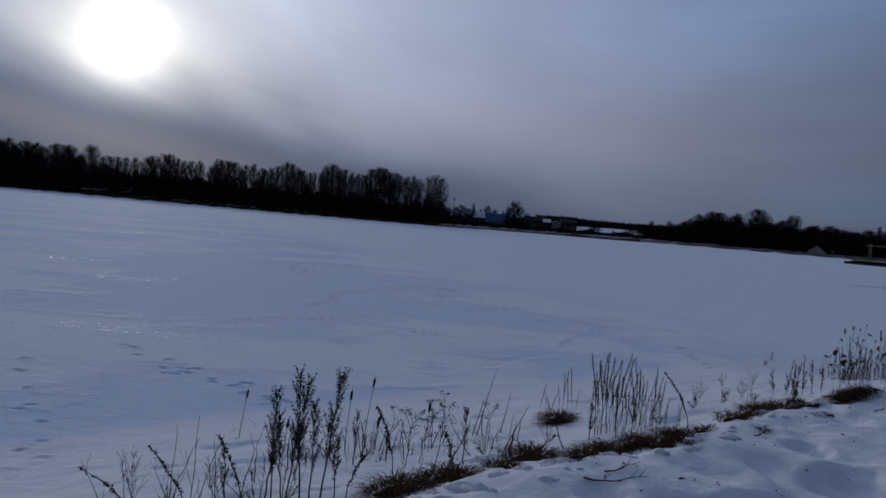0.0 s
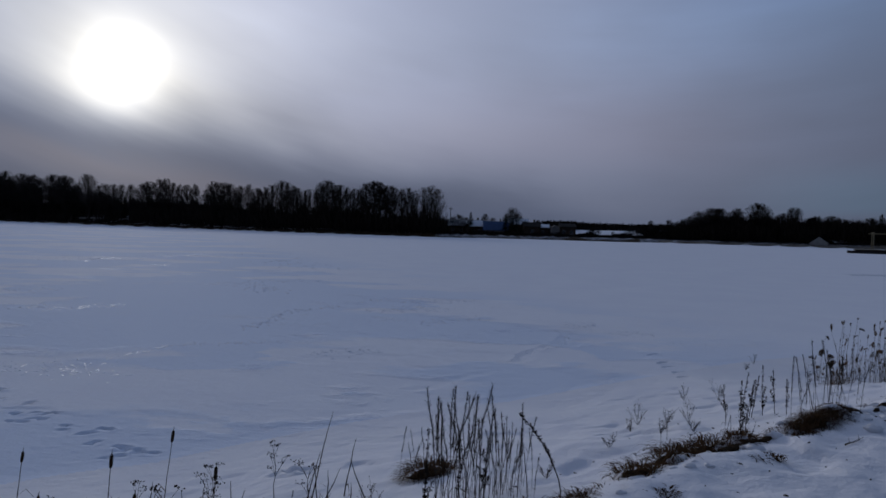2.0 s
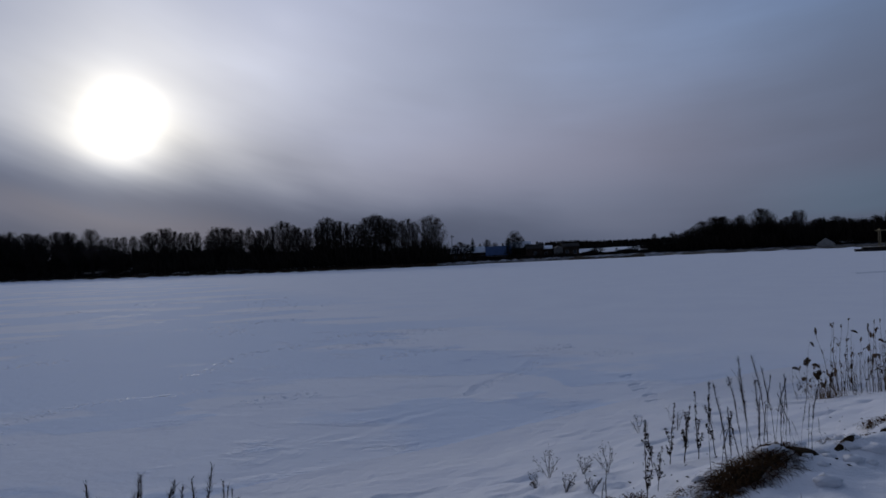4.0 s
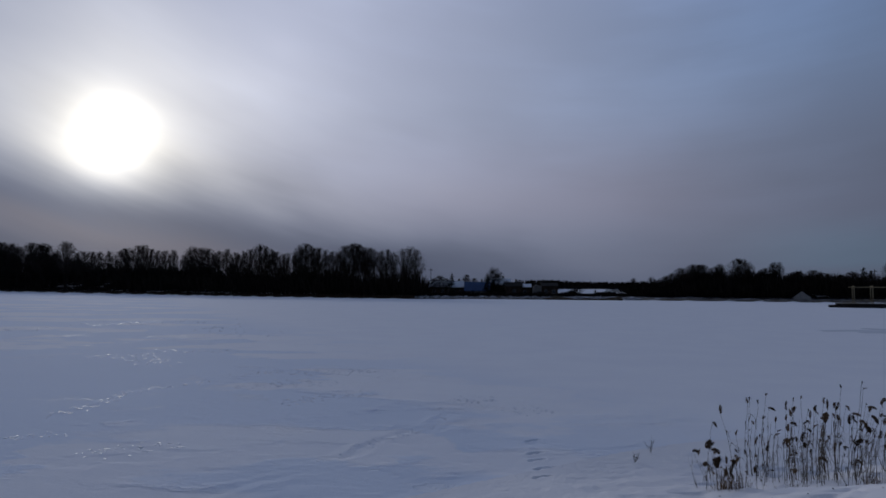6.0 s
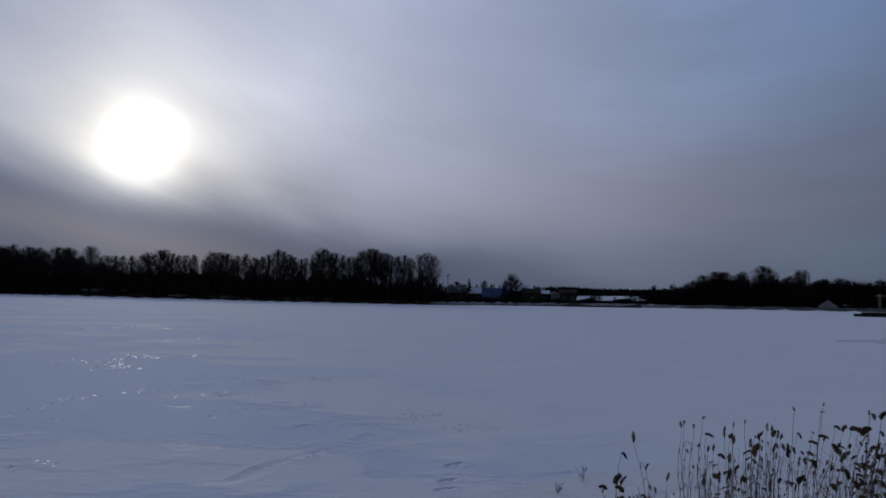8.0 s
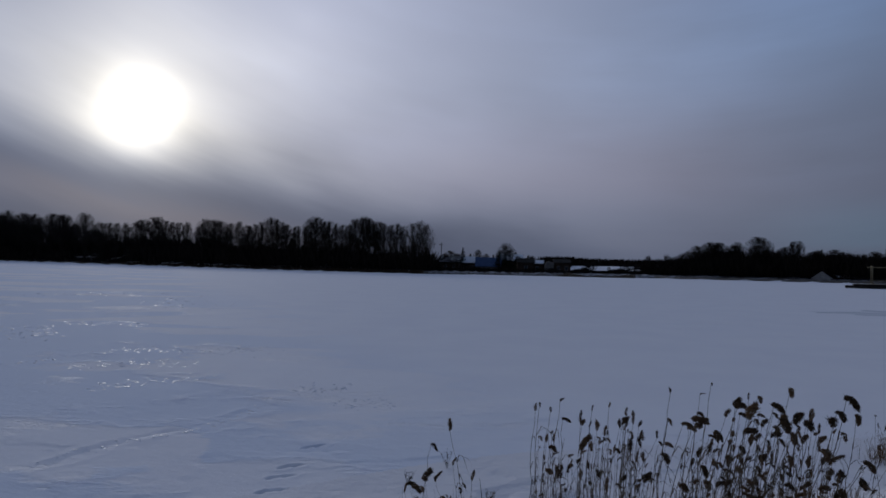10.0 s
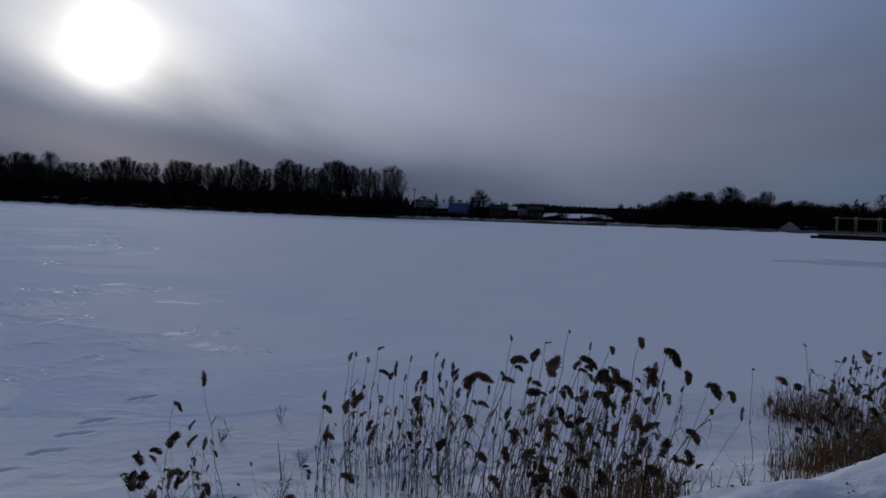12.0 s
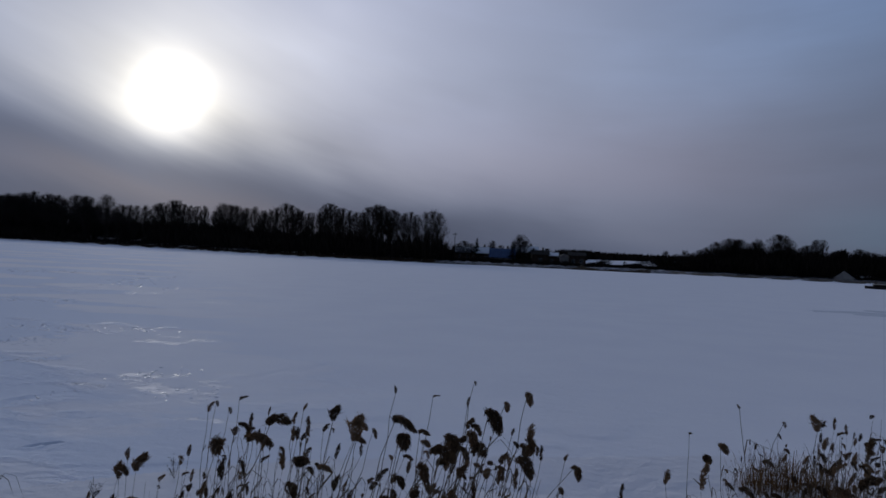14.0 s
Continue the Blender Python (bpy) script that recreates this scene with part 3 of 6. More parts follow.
def conifer(seed):
    random.seed(seed)
    t, c = Builder(), Builder()
    t.tube([(0, 0, 0), (0, 0, 0.5), (0, 0, 1.0)], [0.014, 0.009, 0.002], 6)
    for i in range(170):
        h = random.uniform(0.10, 0.98)
        r = 0.22 * (1.02 - h) * random.uniform(0.6, 1.2) + 0.01
        q = random.uniform(0, 6.283)
        d = Vector((math.cos(q) * r, math.sin(q) * r, -0.25 * r))
        c.sliver((0, 0, h), d, 0.03 * (1.1 - h) + 0.006)
        for _ in range(8):
            p = Vector((0, 0, h)) + d * random.uniform(0.3, 1.0)
            c.sliver(p, d * 0.3 + Vector((random.uniform(-0.03, 0.03), random.uniform(-0.03, 0.03), random.uniform(-0.04, 0.01))), 0.010)
    return t, c


TREE_KINDS = []
# spread, fullness, foot of the crown, how steeply the limbs rise, twig width, bark
for s, (spread, bushy, foot, up, wide, bark) in enumerate((
        (0.22, 1.15, 0.42, 1.0, 0.0036, BARK), (0.16, 0.95, 0.44, 1.4, 0.0034, BARK), (0.26, 1.45, 0.40, 0.9, 0.0038, BARK), (0.12, 0.80, 0.42, 1.8, 0.0032, BARK),
        (0.13, 0.60, 0.48, 1.5, 0.0030, BARK), (0.21, 1.20, 0.36, 1.2, 0.0026, BIRCH), (0.18, 1.05, 0.40, 1.2, 0.0036, BARK), (0.28, 1.60, 0.34, 0.8, 0.0038, BARK),
        (0.20, 0.80, 0.20, 1.1, 0.0048, BARK), (0.25, 0.95, 0.16, 0.9, 0.0052, BARK), (0.30, 1.1, 0.12, 0.8, 0.0054, BARK))):
    t, c = bare_tree(s + 1, spread, bushy, foot, up, wide * (1.0 if bark is BIRCH else 1.3))
    TREE_KINDS.append((t.mesh("trunk", BARK), c.mesh("crown", bark)))
CONIFERS = []
for s in (21, 22):
    t, c = conifer(s)
    CONIFERS.append((t.mesh("trunk", BARK), c.mesh("crown", NEEDLE)))


def plant_tree(x, y, top, kind, label, group, wide=1.0, name="tree"):
    """Stands a tree so that its crown reaches the height top."""
    z = gz(x, y)
    h = top - z + 0.15
    trunk, crown = kind
    ob = thing(name, pose(x, y, z - 0.15, 0, 0, random.uniform(0, 360)), label, "tree", group)
    s = Matrix.Diagonal((h * wide, h * wide, h, 1))
    part("trunk", trunk, ob, s)
    part("crown", crown, ob, s)
    return ob


random.seed(30)
DARK = "tall leafless tree, dark against the sky, on the far shore"
# tall trees of the western wood: easting and height of their tops, kind
WEST = [(-296, 28.5, 2), (-284, 28.7, 0), (-267, 29.4, 2), (-257, 28.2, 7), (-247, 26.2, 0), (-234, 27.8, 2), (-224, 26.2, 0), (-216, 26.6, 7), (-205, 21.2, 3), (-196, 26.4, 5),
        (-191, 25.4, 5), (-184, 19.5, 1), (-176, 20.6, 0), (-170, 20.2, 6), (-163, 19.6, 1), (-155, 19.8, 3), (-145, 19.2, 0), (-141, 20.2, 2), (-134, 21.3, 0), (-129, 21.2, 6),
        (-125, 19.3, 1), (-120, 18.2, 3), (-115, 18.1, 6), (-111, 18.3, 3), (-104, 16.2, 4), (-101, 17.2, 1), (-99, 19.4, 0), (-95, 18.8, 0)]
WEST += [(-92, 18.2, 2), (-88, 15.6, 4), (-85, 16.9, 1), (-81.6, 17.3, 3), (-78, 16.2, 6), (-75.4, 15.2, 1), (-72.6, 16.3, 3), (-69.2, 16.6, 6), (-65.4, 18.3, 0), (-63.4, 17.5, 1),
         (-60.8, 16.7, 3), (-58.4, 15.5, 6), (-56, 14.8, 1), (-53.8, 15.4, 4), (-51.6, 15.3, 3), (-49.6, 16.6, 0), (-46.8, 18.0, 2), (-44.6, 17.0, 6), (-42.3, 16.4, 1), (-39.8, 15.7, 3)]
WEST += [(-37, 15.3, 6), (-34.6, 15.2, 1), (-32.6, 17.0, 0), (-30, 18.0, 2), (-28, 17.3, 6), (-26, 16.3, 3), (-24.2, 16.4, 1), (-22.2, 15.6, 4), (-20.3, 15.2, 3), (-18.4, 15.3, 1),
         (-16.4, 14.7, 4), (-12.8, 15.7, 5), (-10.6, 16.0, 5), (-9.0, 15.4, 5)]


def shore_y(x):
    xs, ys = zip(*FAR_SHORE)
    return float(np.interp(x, xs, ys))


for x, top, k in WEST:
    plant_tree(x, shore_y(x) + random.uniform(5, 9), top + random.uniform(-0.3, 0.3), TREE_KINDS[k],
               "leafless birch with a rounded fine-twigged crown on the far shore" if k == 5 else DARK, "trees of the western wood", 1.0 if k == 5 or x < -200 else random.uniform(0.84, 1.06))
for x in np.arange(-420, -290, 7.0):
    plant_tree(x, shore_y(x) + random.uniform(5, 14), 31 + random.uniform(-3, 2), TREE_KINDS[random.choice((0, 2, 6, 7))], DARK, "trees of the western wood")
# lower, denser growth behind them
for x in np.arange(-360, -9, 2.3):
    x = x + random.uniform(-1.5, 1.5)
    d = random.uniform(9, 26)
    top = float(np.interp(x, (-360, -240, -205, -180, -110, -10), (29, 24, 19, 15.5, 12.4, 10.2))) * random.uniform(0.80, 1.05)
    plant_tree(x, shore_y(x) + d, top, TREE_KINDS[random.choice((8, 8, 9, 3, 4))], DARK, "trees of the western wood", 1.0)

EAST = [(61.4, 7.0, 6), (67.2, 7.6, 8), (72, 8.6, 9), (76, 10.4, 7), (78, 11.4, 2), (80.2, 11.3, 7), (81.6, 11.3, 0), (85.4, 10.6, 2), (86.5, 11.5, 6), (89.6, 10.6, 7),
        (92.2, 13.3, 7), (93.4, 12.0, 5), (96.8, 10.0, 2), (99.7, 11.7, 3), (102, 12.0, 4), (105.7, 8.8, 7), (109.8, 9.4, 2), (112.6, 8.4, 7), (116.7, 8.0, 2), (136, 10.2, 3), (141, 9, 7), (146, 9.6, 2), (152, 9.4, 7)]
for x, top, k in EAST:
    plant_tree(x, shore_y(x) + random.uniform(21, 27), top, TREE_KINDS[k], "leafless tree of the dark wood on the eastern shore", "trees of the eastern wood", 1.25)
for x in np.arange(60, 190, 1.7):
    top = float(np.interp(x, (60, 66, 79, 110, 130, 190), (5.4, 6.9, 9.6, 9.3, 7.8, 8.2))) * random.uniform(0.84, 1.02)
    d = random.uniform(14, 34)
    if random.random() < 0.12:
        plant_tree(x, shore_y(x) + d, top, random.choice(CONIFERS), "dark spruce among bare trees on the eastern shore", "trees of the eastern wood", 1.2)
    else:
        plant_tree(x, shore_y(x) + d, top, TREE_KINDS[random.choice((9, 10, 10))], "leafless tree of the dark wood on the eastern shore", "trees of the eastern wood", 1.5)
plant_tree(129.2, 219, 10.6, CONIFERS[0], "broad dark spruce behind the landing stage", "trees of the eastern wood", 1.9)
plant_tree(132.5, 221, 9.6, CONIFERS[1], "broad dark spruce behind the landing stage", "trees of the eastern wood", 1.7)
plant_tree(132.8, 212, 12.0, TREE_KINDS[5], "tall thin leafless birch behind the landing stage", "trees of the eastern wood", 1.1)
# bushes that break up the snowy field
for x, y, top, wd in ((42.2, 229.5, 4.2, 1.5), (43.6, 229, 4.6, 1.5), (53.2, 227, 4.4, 1.6), (54.8, 227, 5.0, 1.6), (56.4, 226, 4.4, 1.6), (63.5, 224, 5.0, 1.5), (65.2, 224, 5.4, 1.6), (48.6, 229, 3.0, 1.4)):
    plant_tree(x, y, top, TREE_KINDS[10], "low dark leafless bush before a snowy field", "village trees", wd)
# trees among the houses
for x, y, top, k, wd in ((-2.2, 234.4, 7.6, 7, 1.2), (-4.4, 236, 6.6, 2, 1.2), (0.0, 238, 6.8, 0, 1.2), (6.8, 241, 8.1, 1, 1.3), (9.6, 246, 7.0, 0, 1.1), (16.0, 238, 10.8, 8, 1.35), (17.6, 238.5, 9.2, 8, 1.3),
                         (14.2, 238, 8.6, 8, 1.2), (20.5, 236, 6.2, 9, 1.3), (25, 241, 6.4, 7, 1.1), (42.6, 236, 4.6, 9, 1.3), (43.6, 237, 3.8, 9, 1.3), (46.5, 288, 6.2, 7, 1.2)):
    plant_tree(x, y, top, TREE_KINDS[k], "leafless garden tree among the village houses", "village trees", wd)
for x, y, top, wd in ((-7.4, 223.5, 7.0, 1.5), (-9.3, 222, 5.8, 1.8), (1.8, 235.5, 8.7, 1.25), (13.6, 231.5, 7.6, 1.5), (15.4, 231, 6.2, 1.9), (17.2, 232, 5.2, 1.8), (19.0, 233, 5.0, 1.6)):
    plant_tree(x, y, top, CONIFERS[0], "small dark spruce beside the village houses", "village trees", wd)
for x in np.arange(-6, 37, 3.4):
    x = x + random.uniform(-1.2, 1.2)
    plant_tree(x, random.uniform(246, 258), random.uniform(4.6, 6.4), TREE_KINDS[random.choice((8, 9, 3))], "leafless garden tree among the village houses", "village trees", random.uniform(0.9, 1.4))


def thicket(name, n, place, height, width, mat, label, cat, seed):
    """Upright slivers, joined: brushwood, sedge or far woods."""
    r = np.random.default_rng(seed)
    x, y = place(r, n)
    z = ground_z(x, y)
    h = height(x, y, r)
    lean = r.normal(0, 0.28, (n, 2)) * h[:, None]
    q = r.uniform(0, math.pi, n)
    side = np.column_stack((np.cos(q), np.sin(q) * 0.6, np.zeros(n))) * width * r.uniform(0.5, 1.3, (n, 1))
    foot = np.column_stack((x, y, z - 0.2))
    tip = foot + np.column_stack((lean, h + 0.2))
    belly = foot * 0.45 + tip * 0.55 + np.column_stack((r.normal(0, 0.05, (n, 2)) * h[:, None], np.zeros(n)))
    pts = np.stack((foot, belly - side, belly + side, tip), 1).reshape(-1, 3)
    k = np.arange(n) * 4
    faces = np.concatenate((np.column_stack((k, k + 2, k + 1)), np.column_stack((k + 1, k + 2, k + 3))))
    me = bpy.data.meshes.new(name)
    me.from_pydata(pts.tolist(), [], faces.tolist())
    me.materials.append(mat)
    return tagged(new(name, me), label, cat, kind="stuff")


def along_shore(x0, x1, d0, d1):
    def place(r, n):
        x = r.uniform(x0, x1, n)
        y = np.interp(x, *zip(*FAR_SHORE)) + d0 + (d1 - d0) * r.uniform(0, 1, n) ** 1.4
        return x, y
    return place


def west_height(x, y, r):
    top = np.interp(x, (-430, -330, -235, -180, -129, -92, -44, -8), (27, 24.5, 21.0, 17.2, 13.6, 11.0, 9.8, 7.6))
    top = top * (0.82 + 0.5 * (fbm(x * 0.09, y * 0.02, 71, 3) + 0.25))
    gap = sstep(fbm(x * 0.11, y * 0.16, 79, 3), 0.12, 0.30) * sstep(-x, 95, 140)
    top = top * (1 - 0.75 * gap)
    d = y - np.interp(x, *zip(*FAR_SHORE))
    glimpse = sstep(-x, 138, 150) * sstep(x, -285, -270) * sstep(24 - d, 0, 5) * (0.35 + 0.65 * sstep(fbm(x * 0.13, y * 0.02, 87, 2), -0.05, 0.12))
    tall = np.clip(top - ground_z(x, y), 0.5, 9.0) * (1 - 0.90 * glimpse)
    return tall * r.uniform(0.5, 1.0, len(x))


thicket("brushwood", 40000, along_shore(-430, -7, 1.5, 40), west_height, 0.16, BRUSH, "dense dark leafless brushwood along the far shore", "brushwood", 81)
thicket("brushwood", 9000, along_shore(-430, -7, 30, 75), lambda x, y, r: 2.5 * r.uniform(0.4, 1.0, len(x)), 0.3, BRUSH,
        "dark scrub covering the hill behind the shore", "brushwood", 82)
thicket("brushwood", 32000, along_shore(59, 240, 7, 34), lambda x, y, r: np.interp(x, (59, 66, 79, 112, 130, 240), (2.2, 4.6, 7.4, 8.0, 6.6, 6.8)) * (0.85 + 0.5 * fbm(x * 0.16, y * 0.05, 73, 3)) * r.uniform(0.5, 1.0, len(x)),
        0.18, BRUSH, "dense dark thicket under the eastern wood", "brushwood", 83)
thicket("brushwood", 3600, along_shore(-9, 36, 6, 18), lambda x, y, r: 1.35 * r.uniform(0.3, 1.0, len(x)) * (0.4 + 1.4 * np.clip(fbm(x * 0.2, y * 0.1, 91, 2) + 0.4, 0, 1)),
        0.10, BRUSH, "dark garden scrub between the houses and the ice", "brushwood", 84)
thicket("brushwood", 5200, along_shore(-9, 40, 40, 56), lambda x, y, r: (3.8 + 1.6 * fbm(x * 0.15, y * 0.05, 77, 3)) * r.uniform(0.4, 1.0, len(x)), 0.2, BRUSH,
        "dark trees and scrub behind the village houses", "brushwood", 90)
thicket("brushwood", 6000, along_shore(36, 66, 8, 17), lambda x, y, r: (0.45 + 2.8 * np.clip(fbm(x * 0.22, y * 0.0, 99, 3) + 0.12, 0, 0.8)) * r.uniform(0.4, 1.0, len(x)), 0.14, BRUSH, "low dark hedge in front of a snowy field", "hedge", 85)


def woods_place(r, n):
    return r.uniform(-60, 120, n), r.uniform(285, 330, n)


thicket("distant_woods", 9000, woods_place, lambda x, y, r: (4.0 + 1.5 * fbm(x * 0.05, y * 0.0, 95, 3)) * r.uniform(0.6, 1.0, len(x)), 0.5, BRUSH,
        "distant dark woods behind the village", "woods", 86)
thicket("shore_sedge", 5000, along_shore(56, 150, -2.0, 1.2), lambda x, y, r: r.uniform(0.15, 0.5, len(x)), 0.05, SEDGE, "pale dry sedge along the edge of the ice", "sedge", 87)


def spit_place(r, n):
    u = r.uniform(0, 1, n)
    return 30 + 21 * u, 209 - 6 * u + r.normal(0, 0.8, n)


thicket("reed_strip", 3200, spit_place, lambda x, y, r: r.uniform(0.3, 1.0, len(x)) * (0.5 + np.clip(1.2 * fbm(x * 0.3, y * 0.0, 97, 2) + 0.5, 0, 1)), 0.05, SEDGE,
        "narrow strip of dry reeds on the ice before the village", "reeds", 88)
thicket("reed_strip", 1800, along_shore(-10, 34, -2, 4), lambda x, y, r: r.uniform(0.3, 0.9, len(x)), 0.05, SEDGE, "pale dry reeds at the village shore", "reeds", 89)


def shore_edge(name, x0, x1, mat, label, crest):
    """The low undercut bank where the land meets the ice."""
    r = random.Random(44)
    b, n = Builder(), int((x1 - x0) / 0.9)
    for i in range(n + 1):
        x = x0 + (x1 - x0) * i / n
        y = float(np.interp(x, *zip(*FAR_SHORE)))
        k = crest * r.uniform(0.75, 1.25)
        b.v += [Vector((x, y + d + r.uniform(-0.15, 0.15), z)) for d, z in ((-1.0, -0.05), (-0.7, 0.10 * k), (0.2, 0.55 * k), (2.2, 0.95 * k), (4.6, gz(x, y + 4.6) - 0.05))]
    for i in range(n):
        for j in range(4):
            k = i * 5 + j
            b.f.append((k, k + 5, k + 6, k + 1))
    tagged(new(name, b.mesh(name, mat, True)), label, "shore", kind="structure")


shore_edge("bank_west", -430, -9, SOIL, "dark low bank where the western wood meets the ice", 1.0)
shore_edge("bank_village", -9, 58, VILLAGE_BANK, "low bank of dead grass and old snow before the village", 0.95)
shore_edge("bank_east", 58, 240, EAST_BANK, "low bank of pale dead grass under the eastern wood", 0.6)


# ---------------------------------------------------------------- village
def gable_house(x, y, turn, w_, d_, wall_h, roof_h, wall, roof, label, windows=2, chimney=True, overhang=0.35, snow=False, base_z=None, storeys=1):
    """A house with its ridge along its width: body, two roof sheets, windows, door, chimney."""
    z = gz(x, y) - 0.2 if base_z is None else base_z
    ob = thing("house", pose(x, y, z, 0, 0, turn), label, "house", "village houses")
    hx, hy = w_ / 2, d_ / 2
    b = Builder()
    b.box((-hx, -hy, 0), (hx, hy, wall_h))
    k = len(b.v)
    b.v += [Vector(p) for p in ((-hx, -hy, wall_h), (-hx, hy, wall_h), (-hx, 0, wall_h + roof_h), (hx, -hy, wall_h), (hx, hy, wall_h), (hx, 0, wall_h + roof_h))]
    b.f += [(k, k + 2, k + 1), (k + 3, k + 4, k + 5)]
    part("wall", b.mesh("wall", wall), ob)
    rise = math.atan2(roof_h, hy)
    run = math.hypot(roof_h, hy) + overhang
    for s in (-1, 1):
        r = Builder()
        r.box((-hx - overhang, -run, 0), (hx + overhang, 0, 0.14 if snow else 0.09))
        m = pose(0, 0, wall_h + roof_h, 0, 0, 0 if s < 0 else 180) @ Matrix.Rotation(rise, 4, "X")
        sheet = part("roof", r.mesh("roof", roof), ob, m)
        if snow:
            tagged(sheet, "roof slope under a layer of snow")
    for st in range(storeys):
        for i in range(windows):
            wx = -hx + w_ * (i + 0.5) / windows
            fr, gl = Builder(), Builder()
            zc = wall_h * (st + 0.55) / storeys
            for lo, hi in (((-0.5, 0.55), (0.5, 0.63)), ((-0.5, -0.63), (0.5, -0.55)), ((-0.5, -0.55), (-0.42, 0.55)), ((0.42, -0.55), (0.5, 0.55)), ((-0.03, -0.55), (0.03, 0.55))):
                fr.box((lo[0], -0.06, lo[1]), (hi[0], 0.02, hi[1]))
            gl.box((-0.42, -0.02, -0.55), (0.42, 0.01, 0.55))
            win = part("window", fr.mesh("window", TRIM_WHITE), ob, pose(wx, -hy, zc), "white window frame")
            part("pane", gl.mesh("pane", GLASS), win)
    if chimney:
        c = Builder()
        c.box((-0.3, -0.3, 0), (0.3, 0.3, 1.3))
        c.box((-0.36, -0.36, 1.3), (0.36, 0.36, 1.45))
        part("chimney", c.mesh("chimney", GREY_WALL), ob, pose(w_ * 0.2, 0.2, wall_h + roof_h - 0.5))
    return ob


gable_house(10.3, 235.2, 0, 8.0, 7.0, 2.6, 2.8, GREY_WALL, BLUE_ROOF, "grey-walled house with a bright blue sheet-metal roof by the ice", 3, base_z=0.0)
gable_house(3.4, 238, 8, 4.4, 5.0, 3.5, 1.9, BROWN_WALL, ROOF_SNOW, "small dark house with a snow-covered roof", 2, True, 0.3, True, base_z=0.2)
gable_house(-2.5, 245, -8, 6.0, 6.0, 3.2, 1.8, BROWN_WALL, ROOF_SNOW, "dark wooden house with a snow-covered roof behind trees", 2, True, 0.3, True, base_z=0.6)
gable_house(22.4, 236, 5, 5.4, 5.0, 3.9, 1.3, BROWN_WALL, DARK_TIMBER, "low dark shed with a shallow roof by the shore", 1, True, base_z=0.2)
gable_house(26.6, 238, -5, 3.8, 5.0, 3.6, 1.0, BROWN_WALL, ROOF_SNOW, "dark boarded shed with snow on its low roof", 1, False, 0.3, True, base_z=0.2)
gable_house(29.9, 231, 90, 3.0, 2.6, 3.9, 0.6, GREY_WALL, GREY_WALL, "narrow pale grey house end beside dark sheds", 1, False, 0.15, base_z=0.0, storeys=2)
gable_house(34.2, 234, 0, 5.2, 5.0, 4.1, 1.0, BROWN_WALL, DARK_TIMBER, "dark brown boarded house with a dark roof", 2, False, 0.3, False, base_z=0.1)
gable_house(18.5, 252, 0, 8.0, 6.0, 4.0, 2.0, BROWN_WALL, ROOF_SNOW, "larger dark house with snow on its roof behind the others", 3, True, 0.3, True, base_z=0.8)
gable_house(64, 222, -15, 3.8, 4.0, 2.0, 1.3, RED_WALL, DARK_TIMBER, "small reddish cabin with a dark roof by the wood", 1, False, 0.3, False, base_z=0.4)
gable_house(99.0, 196.5, 62, 3.8, 4.2, 1.0, 1.6, PALE_WALL, PALE_WALL, "low pale hut with a steep gable roof by the ice", 1, False, 0.4, False, base_z=0.2)
gable_house(105, 198, 12, 4.4, 3.0, 1.3, 0.6, BROWN_WALL, ROOF_SNOW, "low brown lean-to with snow on its roof", 1, False, 0.3, True, base_z=0.2)
# sheds glimpsed under the western wood
for sx, sy, w_, h_, wall in ((-262, 402, 2.6, 3.0, "G"), (-243, 388, 3.0, 2.2, "G"), (-214.5, 363, 2.4, 2.8, "P"), (-219, 366.5, 2.2, 2.0, "G")):
    gable_house(sx, sy, 35, w_, 2.4, h_, 0.9, PALE_WALL if wall == "P" else GREY_WALL, DARK_TIMBER,
                "pale plastered shed glimpsed between the trees" if wall == "P" else "grey shed glimpsed between the dark trees", 1, False, 0.25)


def hillside_fence():
    """A pale board fence on the slope under the western wood."""
    ob = thing("fence", pose(0, 0, 0), "pale board fence on the slope under the western wood", "fence")
    post, board = Builder(), Builder()
    post.box((-0.07, -0.07, -0.3), (0.07, 0.07, 1.1))
    board.box((-1.45, -0.03, 0), (1.45, 0.03, 0.34))
    pm, bm_ = post.mesh("post", GREY_WALL), board.mesh("board", PALE_WALL)
    r = random.Random(19)
    for i in range(16):
        x = -213 + i * 3.1
        y = shore_y(x) + 13
        part("post", pm, ob, pose(x, y, gz(x, y)))
        if r.random() < 0.78:
            x2, y2 = x + 1.5, shore_y(x + 1.5) + 12.9
            turn = math.degrees(math.atan2(shore_y(x + 3.0) - shore_y(x), 3.0))
            for lift in ((0.25, 0.68) if r.random() < 0.6 else (0.6,)):
                part("board", bm_, ob, pose(x2, y2, gz(x2, y2) + lift, 0, 0, turn))


hillside_fence()


def pole(x, y, top, label, arm=True):
    z = gz(x, y) - 0.2
    ob = thing("utility_pole", pose(x, y, z), label, "pole", "poles")
    b = Builder()
    b.tube([(0, 0, 0), (0, 0, (top - z) * 0.5), (0, 0, top - z)], [0.14, 0.12, 0.09], 8)
    part("pole", b.mesh("pole", DARK_TIMBER, True), ob)
    if arm:
        a = Builder()
        a.box((-0.7, -0.06, top - z - 0.7), (0.7, 0.06, top - z - 0.55))
        part("crossarm", a.mesh("crossarm", DARK_TIMBER), ob)
        for s in (-0.6, 0.6):
            i = Builder()
            i.tube([(s, 0, top - z - 0.56), (s, 0, top - z - 0.46), (s, 0, top - z - 0.36)], [0.05, 0.07, 0.03], 6)
            part("insulator", i.mesh("insulator", TRIM_WHITE), ob)


pole(-4.9, 227, 9.8, "thin wooden pole rising above the village trees")
pole(129.4, 214, 9.7, "thin wooden pole beside the dark spruces")



